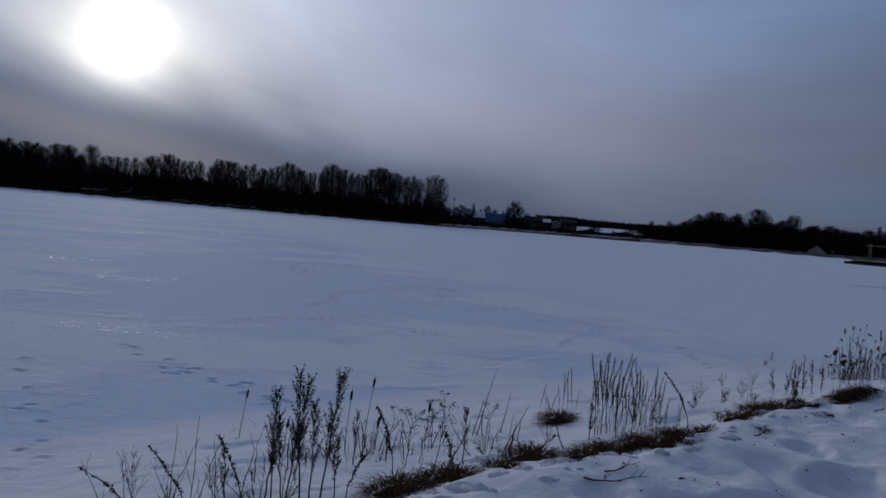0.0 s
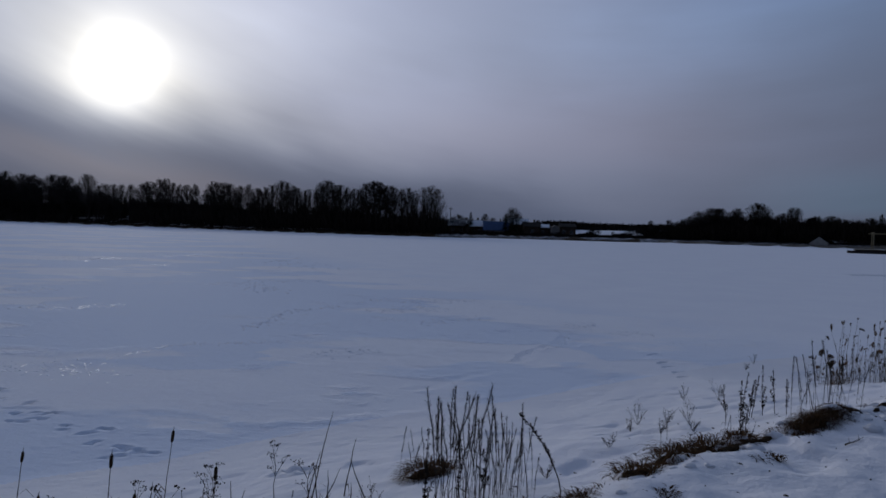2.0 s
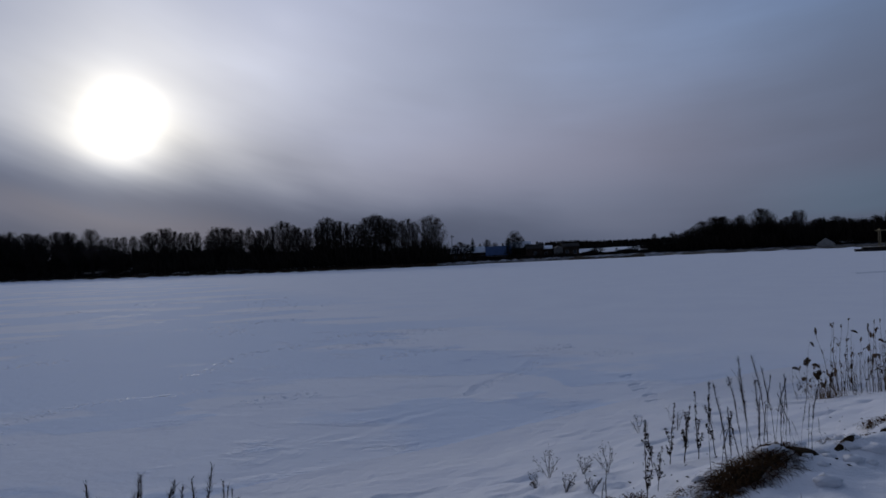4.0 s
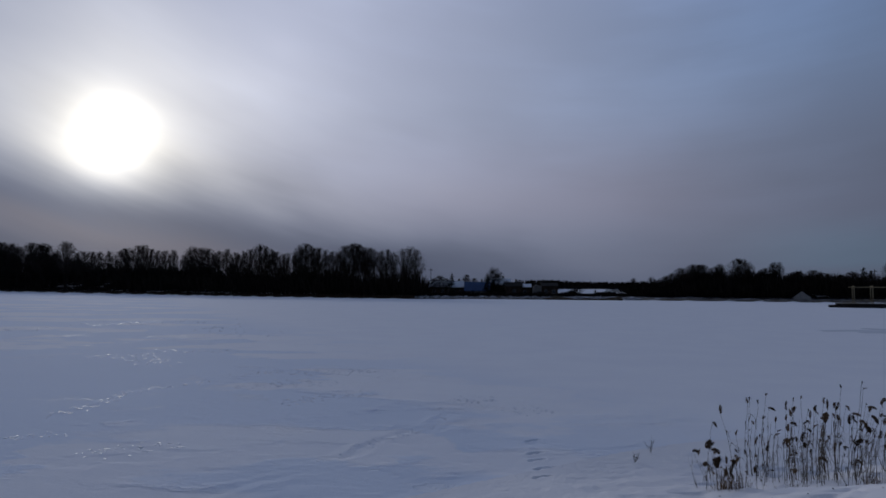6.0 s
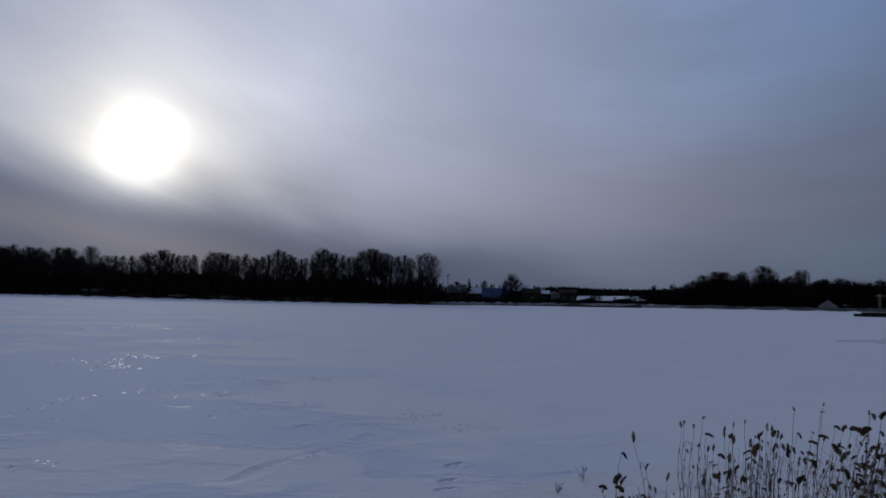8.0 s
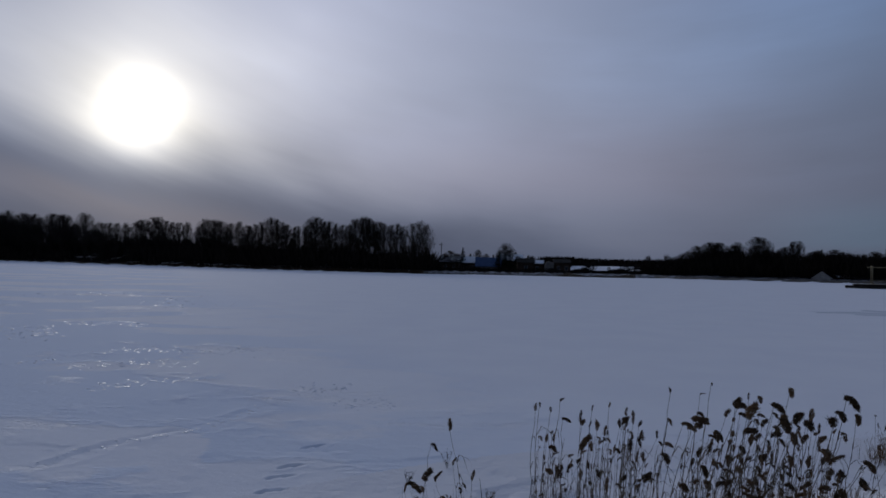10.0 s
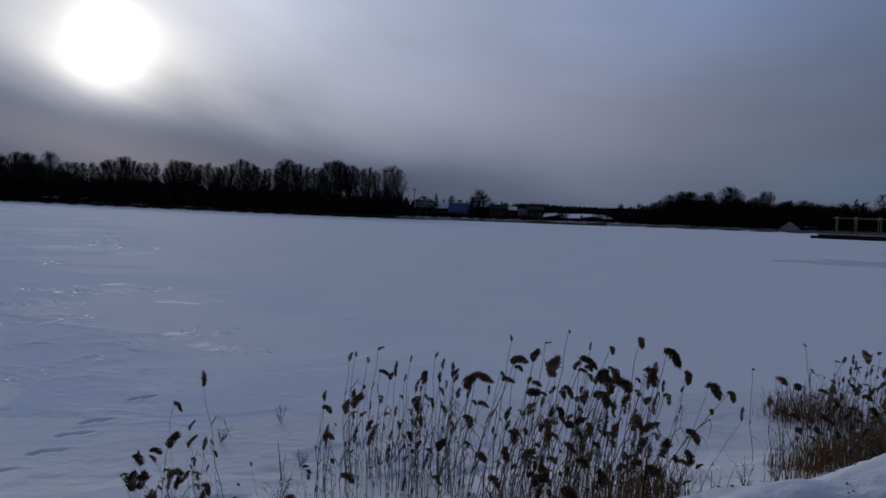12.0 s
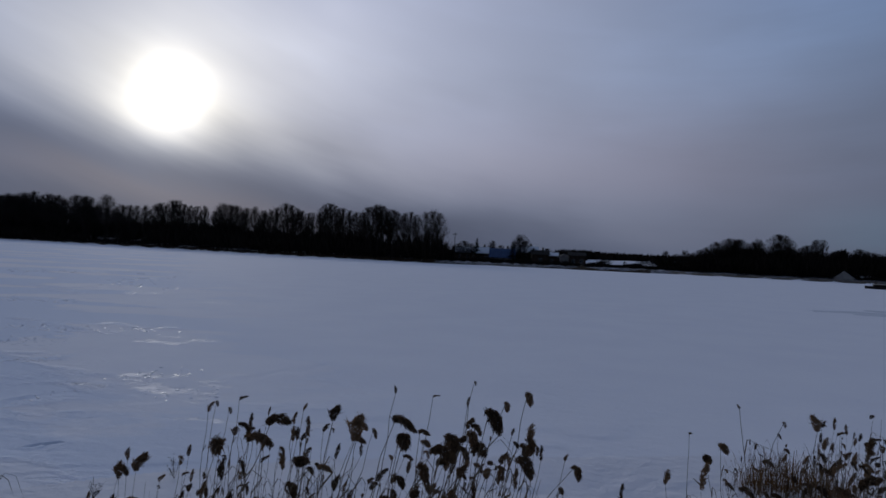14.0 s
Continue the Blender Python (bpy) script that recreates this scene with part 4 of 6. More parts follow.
# ---------------------------------------------------------------- landing stage with a timber frame
def landing_stage():
    ob = thing("landing_stage", pose(80, 131.5, 0.0, 0, 0, -25), "timber landing stage with an open post-and-beam frame, in the ice", "jetty")
    hull = Builder()
    hull.box((-6.2, -2.2, -0.1), (6.4, 2.4, 0.72))
    hull.box((-7.4, -1.4, -0.1), (-6.2, 1.6, 0.45))
    hull.box((6.4, -1.2, -0.1), (7.1, 1.2, 0.25))
    part("float", hull.mesh("float", DARK_TIMBER), ob, None, "dark wet timber float")
    plank = Builder()
    plank.box((-0.19, -2.35, 0), (0.19, 2.55, 0.06))
    me = plank.mesh("plank", TIMBER)
    for i in range(30):
        part("plank", me, ob, pose(-6.0 + i * 0.415, 0, 0.72 + 0.004 * (i % 3)))
    post = Builder()
    post.box((-0.085, -0.085, 0), (0.085, 0.085, 2.9))
    pm = post.mesh("post", TIMBER)
    for px in (-3.4, -0.5, 3.1):
        for py in (-1.7, 1.9):
            part("post", pm, ob, pose(px, py, 0.75))
    beam = Builder()
    beam.box((-3.9, -0.08, 0), (3.9, 0.08, 0.16))
    bm_ = beam.mesh("beam", TIMBER)
    for py in (-1.7, 1.9):
        part("beam", bm_, ob, pose(-0.1, py, 3.65))
    tie = Builder()
    tie.box((-0.07, -2.1, -0.06), (0.07, 2.3, 0.08))
    tm = tie.mesh("tie_beam", TIMBER)
    for px in (-3.4, -0.5, 3.1):
        part("tie_beam", tm, ob, pose(px, 0, 3.9))
    rail = Builder()
    rail.box((-3.4, -0.05, 0), (3.1, 0.05, 0.10))
    part("rail", rail.mesh("rail", TIMBER), ob, pose(0, 1.9, 1.35))
    drift = Builder()
    random.seed(66)
    for i in range(11):
        u = -6.0 + i * 1.1
        drift.lump((u, random.uniform(-1.2, 1.4), 0.80), (1, random.uniform(-0.4, 0.4), 0), random.uniform(1.6, 2.8), random.uniform(0.05, 0.13))
    tagged(part("snow_drift", drift.mesh("snow_drift", ROOF_SNOW, True), ob, None, "thin drifts of snow on the planks"), kind="stuff")


landing_stage()


def shore_fence():
    ob = thing("fence", pose(0, 0, 0), "low dark wooden fence along the snowy eastern shore", "fence")
    post, rail = Builder(), Builder()
    post.box((-0.06, -0.06, -0.2), (0.06, 0.06, 1.0))
    rail.box((-1.75, -0.03, 0), (1.75, 0.03, 0.12))
    pm, rm = post.mesh("post", DARK_TIMBER), rail.mesh("rail", DARK_TIMBER)
    for i in range(16):
        x = 104 + i * 3.4
        y = shore_y(x) + 2.6
        part("post", pm, ob, pose(x, y, gz(x, y)))
        x2, y2 = x + 1.7, shore_y(x + 1.7) + 2.6
        part("rail", rm, ob, pose(x2, y2, gz(x2, y2) + 0.75, 0, 0, math.degrees(math.atan2(shore_y(x + 3.4) - shore_y(x), 3.4))))


shore_fence()


def ice_patch(x, y, a, b_, turn, seed):
    """A thin sheet of darker, wetter ice with a ragged outline."""
    random.seed(seed)
    me = Builder()
    n = 40
    rim = []
    for i in range(n):
        q = 6.283 * i / n
        r = 1 + 0.22 * math.sin(3 * q + seed) + 0.20 * math.sin(7 * q) + random.uniform(-0.22, 0.22)
        rim.append(Vector((a * r * math.cos(q), b_ * r * math.sin(q), 0)))
    place, base = pose(x, y, 0, 0, 0, turn), gz(x, y)
    for k in (1.06, 1.0, 0.75, 0.5, 0.25):
        for p in rim:
            at = place @ (p * k)
            me.v.append(Vector((p.x * k, p.y * k, gz(at.x, at.y) - base + (0.008 if k <= 1 else -0.02))))
    me.f = [(j * n + i, (j + 1) * n + i, (j + 1) * n + (i + 1) % n, j * n + (i + 1) % n) for j in range(4) for i in range(n)] + [tuple(range(4 * n, 5 * n))]
    ob = new("ice_patch", me.mesh("ice_patch", WET_ICE))
    ob.matrix_basis = pose(x, y, base, 0, 0, turn)
    tagged(ob, "thin ragged sheet of darker wet ice on the lake", "ice", "dark ice patches")


def ice_crust(belts, seed):
    """Tilted shards of broken crust that catch the low sun, strewn along the edges of the plates."""
    r = random.Random(seed)
    b = Builder()
    for line, wide, n, big in belts:
        legs = [(Vector(p), Vector(q)) for p, q in zip(line, line[1:])]
        total = sum((q - p).length for p, q in legs)
        for _ in range(int(n * 1.3)):
            s = r.random() * total
            for p, q in legs:
                if s <= (q - p).length:
                    break
                s -= (q - p).length
            c = p.lerp(q, min(s / (q - p).length, 1.0)) + Vector((r.gauss(0, wide), r.gauss(0, wide * 1.5)))
            size = 0.50 * big * r.uniform(0.25, 1.0) ** 1.5
            tilt = Euler((r.gauss(0, 0.085), r.gauss(0, 0.085), r.uniform(0, 6.28))).to_matrix()
            at, k, m = Vector((c.x, c.y, gz(c.x, c.y))), len(b.v), r.choice((5, 6, 7))
            rim = [Vector((size * r.uniform(0.55, 1.1) * math.cos(6.283 * i / m) * 1.5, size * r.uniform(0.55, 1.1) * math.sin(6.283 * i / m), 0)) for i in range(m)]
            b.v += [at + tilt @ (v + Vector((0, 0, 0.006))) for v in rim] + [at + tilt @ (v * 1.05 - Vector((0, 0, 0.025))) for v in rim]
            b.f += [tuple(range(k, k + m))] + [(k + i, k + m + i, k + m + (i + 1) % m, k + (i + 1) % m) for i in range(m)]
    tagged(new("ice_crust", b.mesh("ice_crust", CRUST)), "broken shards of glazed snow crust glinting on the lake", "ice crust", kind="stuff")


CRUST = island_tone("glazed_crust", (0.72, 0.76, 0.84), (0.88, 0.88, 0.90), 0.50, 0.11)
ice_crust((
    (((-9.6, 14.6), (-7.9, 14.9), (-6.4, 15.0), (-5.0, 14.4)), 0.22, 260, 0.07), (((-5.9, 15.9), (-5.6, 17.0), (-5.1, 17.9), (-3.2, 18.5)), 0.12, 130, 0.07),
    (((-4.6, 20.6), (-4.2, 22.7), (-4.6, 24.0), (-3.0, 26.2)), 0.14, 130, 0.09), (((-1.9, 17.2), (-0.6, 17.9)), 0.16, 45, 0.08), (((0.3, 22.6), (0.9, 23.4), (2.0, 24.0)), 0.25, 80, 0.10),
    (((-1.8, 25.2), (-0.6, 26.0), (1.0, 26.2)), 0.25, 80, 0.12), (((-2.6, 28.3), (-0.6, 28.8), (1.6, 29.4)), 0.35, 110, 0.13), (((-10.9, 33.4), (-9.0, 34.3), (-6.5, 30.3)), 0.45, 110, 0.16),
    (((-9.4, 36.2), (-6.0, 36.2)), 0.5, 60, 0.18), (((-13.5, 24.0), (-11.8, 23.6), (-10.2, 24.6)), 0.30, 130, 0.12), (((-17.5, 28.6), (-15.0, 29.2)), 0.4, 80, 0.14),
    (((-28, 50), (-24, 51.5)), 1.0, 60, 0.30), (((-14.5, 57), (-8.2, 46)), 1.2, 70, 0.28), (((-24, 58), (-18, 63)), 1.5, 60, 0.34), (((4.6, 22.9), (5.4, 23.4)), 0.25, 40, 0.09),
    (((2.6, 17.4), (3.2, 18.6), (3.9, 19.5), (4.3, 21.4)), 0.10, 70, 0.06), (((5.6, 21.6), (6.6, 22.0)), 0.18, 30, 0.07)), 15)

WET_ICE = two_tone("wet_ice", (0.57, 0.60, 0.65), (0.74, 0.77, 0.81), 0.5, 0.8, 0.05, 0.01)
for i, (x, y, a, b_, turn) in enumerate(((38.0, 55.8, 4.4, 3.4, -8), (33.4, 56.4, 2.0, 1.4, -8), (53.5, 73.5, 4.0, 1.6, -20), (43, 54, 4.6, 3.2, -10))):
    ice_patch(x, y, a, b_, turn, i + 3)


# ---------------------------------------------------------------- plants of the bank and the ice edge
def curve_pts(h, lean, n=6, wob=0.01):
    """A slightly bowed stem that leans over towards its tip."""
    q = random.uniform(-0.6, 0.6)
    return [Vector((lean * (i / n) ** 2 * math.cos(q) + random.uniform(-wob, wob) * (0 < i), lean * (i / n) ** 2 * math.sin(q) + random.uniform(-wob, wob) * (0 < i), h * i / n))
            for i in range(n + 1)]


def dry_leaf(b, p, reach, drop, width, q=None):
    q = random.uniform(0, 6.283) if q is None else q
    o = Vector((math.cos(q), math.sin(q), 0))
    p = Vector(p)
    b.blade([p, p + o * reach * 0.4 + Vector((0, 0, reach * 0.35)), p + o * reach * 0.8 + Vector((0, 0, reach * 0.1)), p + o * reach + Vector((0, 0, -drop))], width, o.cross(Vector((0, 0, 1))))


def reed_stalk(seed):
    """A reed of height 1 with a few torn leaves: its mesh and its tip."""
    random.seed(seed)
    b = Builder()
    pts = curve_pts(1.0, random.uniform(0.02, 0.15), 7, 0.012)
    b.tube(pts, [0.0036 - 0.0022 * i / 7 for i in range(8)], 4, False)
    for _ in range(random.randint(2, 6)):
        i = random.randint(1, 5)
        dry_leaf(b, pts[i], random.uniform(0.06, 0.22), random.uniform(0.0, 0.20), 0.010, random.uniform(-1.6, 1.6))
    return b.mesh("stalk", REED), pts[-1]


def reed_plume(seed, length, wide, dense, over, turn_at, fall):
    """A brush of fine hairs on a stem that bends over by an angle; fall is how far the hairs hang. With its rise over the stalk."""
    random.seed(seed)
    b = Builder()
    axis, p = [], Vector((0, 0, 0))
    for i in range(9):
        axis.append(p.copy())
        a = over * sstep((i + 0.5) / 8, 0.0, turn_at)
        p += Vector((math.sin(a), 0.15 * math.sin(0.9 * i + seed), math.cos(a))) * length / 8
    b.tube(axis, [0.0018 - 0.0012 * i / 8 for i in range(9)], 3, False)
    tufts = [random.random() for _ in range(9)]
    for _ in range(dense):
        # hairs gather in small tufts along the stem
        u = min(max(random.choice(tufts) + random.gauss(0, 0.07), 0.0), 0.999) if random.random() < 0.6 else random.random()
        i = int(u * 8)
        p = axis[i].lerp(axis[i + 1], u * 8 - i)
        along = (axis[i + 1] - axis[i]).normalized()
        env = wide * (0.25 + 0.75 * math.sin(math.pi * min(0.08 + 0.90 * u, 1.0)))
        q, r = random.uniform(0, 6.283), math.sqrt(random.random()) * 0.55 * env
        p = p + Vector((r * math.cos(q), r * math.sin(q), -fall * 0.4 * env * random.random()))
        d = along * 0.8 + Vector((random.gauss(0.08, 0.30), random.gauss(0, 0.30), random.gauss(-fall, 0.30)))
        b.sliver(p, d.normalized() * (0.012 + 0.45 * env) * random.uniform(0.5, 1.25), random.uniform(0.0050, 0.0095))
    return b.mesh("plume", PLUME), max(v.z for v in b.v)


STALKS = [reed_stalk(100 + i) for i in range(9)]
# fat tufts that hang over, teardrops, small hooks, upright spindles
FAT = [reed_plume(200, 0.130, 0.060, 400, 2.5, 0.55, 0.45), reed_plume(201, 0.150, 0.064, 480, 2.2, 0.45, 0.50), reed_plume(202, 0.135, 0.056, 380, 2.8, 0.50, 0.40), reed_plume(203, 0.130, 0.066, 420, 0.75, 0.7, 0.35)]
SLIM = [reed_plume(204, 0.120, 0.040, 240, 0.45, 0.9, 0.15), reed_plume(205, 0.105, 0.034, 170, 2.6, 0.45, 0.50), reed_plume(206, 0.115, 0.036, 200, 1.0, 0.6, 0.40), reed_plume(207, 0.125, 0.028, 190, 0.2, 0.9, 0.0),
        reed_plume(208, 0.090, 0.030, 110, 2.9, 0.50, 0.40)]


def inside(px, py, poly):
    hit = False
    for (ax, ay), (bx, by) in zip(poly, poly[1:] + poly[:1]):
        if (ay > py) != (by > py) and px < (bx - ax) * (py - ay) / (by - ay) + ax:
            hit = not hit
    return hit


def set_reed(ob, base, foot, head, size, fat=0.5, top=False):
    """One reed of a clump: a stalk from foot to head, and the plume that hangs from it; with top, the head is the plume's own top."""
    plume, rise = random.choice(FAT if random.random() < fat else SLIM)
    if top:
        head = (head[0], head[1], head[2] - rise * size)
    mesh, tip = random.choice(STALKS)
    v = Vector(head) - Vector(foot)
    m = Matrix.Translation(Vector(foot) - base) @ tip.rotation_difference(v).to_matrix().to_4x4() @ Matrix.Diagonal((v.length / tip.length,) * 3 + (1,))
    stalk = part("stalk", mesh, ob, m)
    if size > 0:
        own = Matrix.Translation(Vector(head) - base) @ Matrix.Rotation(random.gauss(0, 0.9), 4, "Z") @ Matrix.Rotation(random.gauss(0.05, 0.22), 4, "Y") @ Matrix.Diagonal((size, size, size * random.uniform(0.85, 1.15), 1))
        part("plume", plume, stalk, m.inverted() @ own, "drooping brown seed plume")


def reed_clump(poly, n, lo, hi, label, seed, lean=(0.0, 0.10), small=0.0, bare=0.12, heads=(), least=0.30, fat=0.5):
    """Reeds within an outline whose heads reach lo to hi; heads are tall ones: easting, northing, height, size."""
    random.seed(seed)
    cx, cy = sum(p[0] for p in poly) / len(poly), sum(p[1] for p in poly) / len(poly)
    base = Vector((cx, cy, gz(cx, cy)))
    ob = thing("reed_clump", pose(*base), label, "reeds", "reed clumps at the ice edge")
    for x, y, z, size in heads:
        k = random.uniform(*lean)
        fx, fy = x - k * (z - 0.3), y - random.gauss(0.02, 0.06)
        size = 0.92 * min(size, 1.0 + 0.45 * (size - 1.0))
        set_reed(ob, base, (fx, fy, gz(fx, fy) - 0.03), (x, y, z), size, min(1.0, fat * (0.6 + 0.8 * (size > 0.9))), True)
    xs, ys = [p[0] for p in poly], [p[1] for p in poly]
    made, centre = 0, []
    while made < n:
        if centre and random.random() < 0.72:
            c = random.choice(centre)
            x, y = random.gauss(c[0], 0.14), random.gauss(c[1], 0.14)
        else:
            x, y = random.uniform(min(xs), max(xs)), random.uniform(min(ys), max(ys))
            if inside(x, y, poly):
                centre.append((x, y))
        if not inside(x, y, poly):
            continue
        made += 1
        g = gz(x, y)
        h = min(max(random.uniform(lo, hi) - g, least), 1.30) * (1 if random.random() > 0.40 else random.uniform(0.50, 0.92))
        k = random.uniform(*lean) if random.random() > 0.12 else random.uniform(-0.5, 0.7)
        head = (x + k * h, y + random.gauss(0, 0.07) * h, g + h * (1 - 0.3 * abs(k)))
        size = random.choice((0.45, 0.6, 0.75, 0.9, 1.1)) * random.uniform(0.85, 1.05) * (1 - small) if random.random() > bare else 0
        set_reed(ob, base, (x, y, g - 0.03), head, size, fat)
    return ob


# ---- dry weeds
def spike_weed(seed, h):
    """A straight stem closely set with seeds, with two or three side spikes."""
    random.seed(seed)
    st, sd = Builder(), Builder()
    pts = curve_pts(h, random.uniform(-0.06, 0.10) * h, 7, 0.005)
    st.tube(pts, [0.0040 - 0.0026 * i / 7 for i in range(8)], 5, False)
    lines = [(pts[2], pts[7])]
    for _ in range(random.randint(2, 4)):
        p = pts[random.randint(1, 4)]
        q = random.uniform(0, 6.283)
        e = p + Vector((math.cos(q) * 0.3, math.sin(q) * 0.3, 1)).normalized() * h * random.uniform(0.18, 0.4)
        st.tube([p, p.lerp(e, 0.5), e], [0.002, 0.0016, 0.0008], 3, False)
        lines.append((p.lerp(e, 0.3), e))
    for a, e in lines:
        for _ in range(int(18 + 150 * (e - a).length)):
            c = a.lerp(e, random.random()) + Vector((random.gauss(0, 0.006), random.gauss(0, 0.006), 0))
            sd.lump(c, (random.gauss(0, 0.7), random.gauss(0, 0.7), 1), random.uniform(0.010, 0.022), random.uniform(0.003, 0.0055))
    return st.mesh("stem", STALK), sd.mesh("seed_head", SEED)


def mugwort(seed, h, branches):
    random.seed(seed)
    st, sd = Builder(), Builder()
    pts = curve_pts(h, random.uniform(-0.03, 0.04) * h, 7, 0.006)
    st.tube(pts, [0.0062 - 0.0042 * i / 7 for i in range(8)], 5, False)
    for i in range(branches):
        u = random.uniform(0.30, 0.97)
        k = min(int(u * 7), 6)
        p = pts[k].lerp(pts[k + 1], u * 7 - k)
        q = random.uniform(0, 6.283)
        ln = h * (0.06 + 0.16 * (1 - abs(u - 0.5) * 1.5)) * random.uniform(0.5, 1.2)
        d = Vector((math.cos(q) * 0.38, math.sin(q) * 0.38, 1.0)).normalized() * ln
        e = p + d + Vector((0, 0, 0.1 * ln))
        st.tube([p, p + d * 0.5, e], [0.0024, 0.0018, 0.0009], 3, False)
        for _ in range(int(6 + ln * 88)):
            v = random.uniform(0.2, 1.0)
            c = p.lerp(e, v) + Vector((random.gauss(0, 0.006), random.gauss(0, 0.006), random.gauss(0, 0.006)))
            sd.lump(c, (random.gauss(0, 1), random.gauss(0, 1), random.gauss(0.8, 0.6)), random.uniform(0.009, 0.019), random.uniform(0.0026, 0.0052))
    return st.mesh("stem", STALK), sd.mesh("seed_head", SEED)


def seed_whip(seed, h, bow):
    """A whippy stem bowed to one side, its upper part beaded with dark seeds."""
    random.seed(seed)
    st, sd = Builder(), Builder()
    pts = [Vector((bow * h * (i / 8) ** 1.7 + random.uniform(-0.006, 0.006), random.uniform(-0.008, 0.008), h * (i / 8) * (1 - 0.12 * (i / 8)))) for i in range(9)]
    st.tube(pts, [0.0046 - 0.0030 * i / 8 for i in range(9)], 5, False)
    for _ in range(int(210 * h)):
        u = random.uniform(0.34, 1.0)
        k = min(int(u * 8), 7)
        p = pts[k].lerp(pts[k + 1], u * 8 - k) + Vector((random.gauss(0, 0.007), random.gauss(0, 0.007), 0))
        sd.lump(p, (random.gauss(0, 1), random.gauss(0, 1), random.gauss(0.4, 0.8)), random.uniform(0.012, 0.026), random.uniform(0.0035, 0.0065))
    return st.mesh("stem", STALK), sd.mesh("seed_head", SEED)


def bowed_stem(seed, h, bow, forks):
    """A long bare stem with a few forks."""
    random.seed(seed)
    st = Builder()
    pts = [Vector((bow * h * (i / 7) ** 1.6 + random.uniform(-0.006, 0.006), random.uniform(-0.01, 0.01), h * i / 7)) for i in range(8)]
    st.tube(pts, [0.0044 - 0.0034 * i / 7 for i in range(8)], 5, False)
    for _ in range(forks):
        p = pts[random.randint(2, 6)]
        e = p + Vector((random.uniform(-0.5, 0.5), random.uniform(-0.4, 0.4), 1)).normalized() * h * random.uniform(0.12, 0.30)
        st.tube([p, (p + e) * 0.5 + Vector((random.uniform(-0.01, 0.01), 0, 0)), e], [0.0020, 0.0015, 0.0007], 3, False)
        st.lump(e, e - p, 0.014, 0.0035)
    return (st.mesh("stem", STALK),)


def feather_stem(seed):
    """One tall grass stem of height 1 and its narrow feathery head."""
    random.seed(seed)
    st, sd = Builder(), Builder()
    pts = curve_pts(1.0, random.uniform(-0.10, 0.14), 6, 0.008)
    st.tube(pts, [0.0034 - 0.0022 * i / 6 for i in range(7)], 4, False)
    for _ in range(250):
        u = random.uniform(0.50, 1.0)
        k = min(int(u * 6), 5)
        p = pts[k].lerp(pts[k + 1], u * 6 - k)
        d = Vector((random.gauss(0, 0.45), random.gauss(0, 0.45), 1)).normalized()
        sd.sliver(p, d * random.uniform(0.02, 0.055), 0.0040)
    for _ in range(random.randint(0, 2)):
        dry_leaf(st, pts[random.randint(1, 3)], random.uniform(0.08, 0.2), random.uniform(0, 0.12), 0.008)
    return st.mesh("stem", STALK), sd.mesh("seed_head", SEED)


def grass_bundle(x, y, h, stems, lean, seed):
    random.seed(seed)
    ob = thing("tall_grass", pose(x, y, gz(x, y) - 0.02), "bundle of tall dry grass with feathery heads on the bank", "grass", "tall grass on the bank")
    for _ in range(stems):
        s = h * random.uniform(0.62, 1.05)
        st, sd = random.choice(FEATHER)
        m = pose(random.gauss(0, 0.09), random.gauss(0, 0.09), 0, random.gauss(0, 4), lean + random.gauss(0, 4), random.uniform(0, 360)) @ Matrix.Diagonal((s, s, s, 1))
        part("seed_head", sd, part("stem", st, ob, m))
    return ob


def umbel_weed(seed, h):
    random.seed(seed)
    st, sd = Builder(), Builder()
    pts = curve_pts(h * 0.8, random.uniform(-0.1, 0.1) * h, 5, 0.008)
    st.tube(pts, [0.004 - 0.002 * i / 5 for i in range(6)], 5, False)
    for j in range(random.randint(5, 8)):
        i = random.randint(2, 5)
        q = random.uniform(0, 6.283)
        e = pts[i] + Vector((math.cos(q) * 0.06, math.sin(q) * 0.06, 0.10)) * random.uniform(0.6, 1.6)
        st.tube([pts[i], (pts[i] + e) * 0.5 + Vector((0, 0, 0.01)), e], [0.0022, 0.0016, 0.001], 3, False)
        for _ in range(9):
            f = e + Vector((random.gauss(0, 0.02), random.gauss(0, 0.02), random.uniform(0, 0.025)))
            st.sliver(e, f - e, 0.002)
            sd.lump(f, (0, 0, 1), random.uniform(0.008, 0.016), 0.006)
    return st.mesh("stem", STALK), sd.mesh("seed_head", SEED)


def bare_twigs(seed, h, n, thick=0.65):
    random.seed(seed)
    st = Builder()
    for _ in range(n):
        q, lean = random.uniform(0, 6.283), random.uniform(0.1, 0.7)
        ln = h * random.uniform(0.5, 1.05)
        d = Vector((math.cos(q) * lean, math.sin(q) * lean, 1)).normalized() * ln
        st.tube([(0, 0, 0), d * 0.5 + Vector((0, 0, 0.02)), d], [0.003 * thick, 0.0022 * thick, 0.0009], 4, False)
        for _ in range(9):
            p = d * random.uniform(0.25, 0.95)
            e = (d.normalized() + Vector((random.uniform(-1, 1), random.uniform(-1, 1), random.uniform(-0.2, 0.8)))).normalized() * ln * random.uniform(0.1, 0.3)
            st.tube([p, p + e], [0.0014 * thick, 0.0006], 3, False)
            st.lump(p + e, e, 0.012, 0.004)
    return (st.mesh("twig", STALK),)


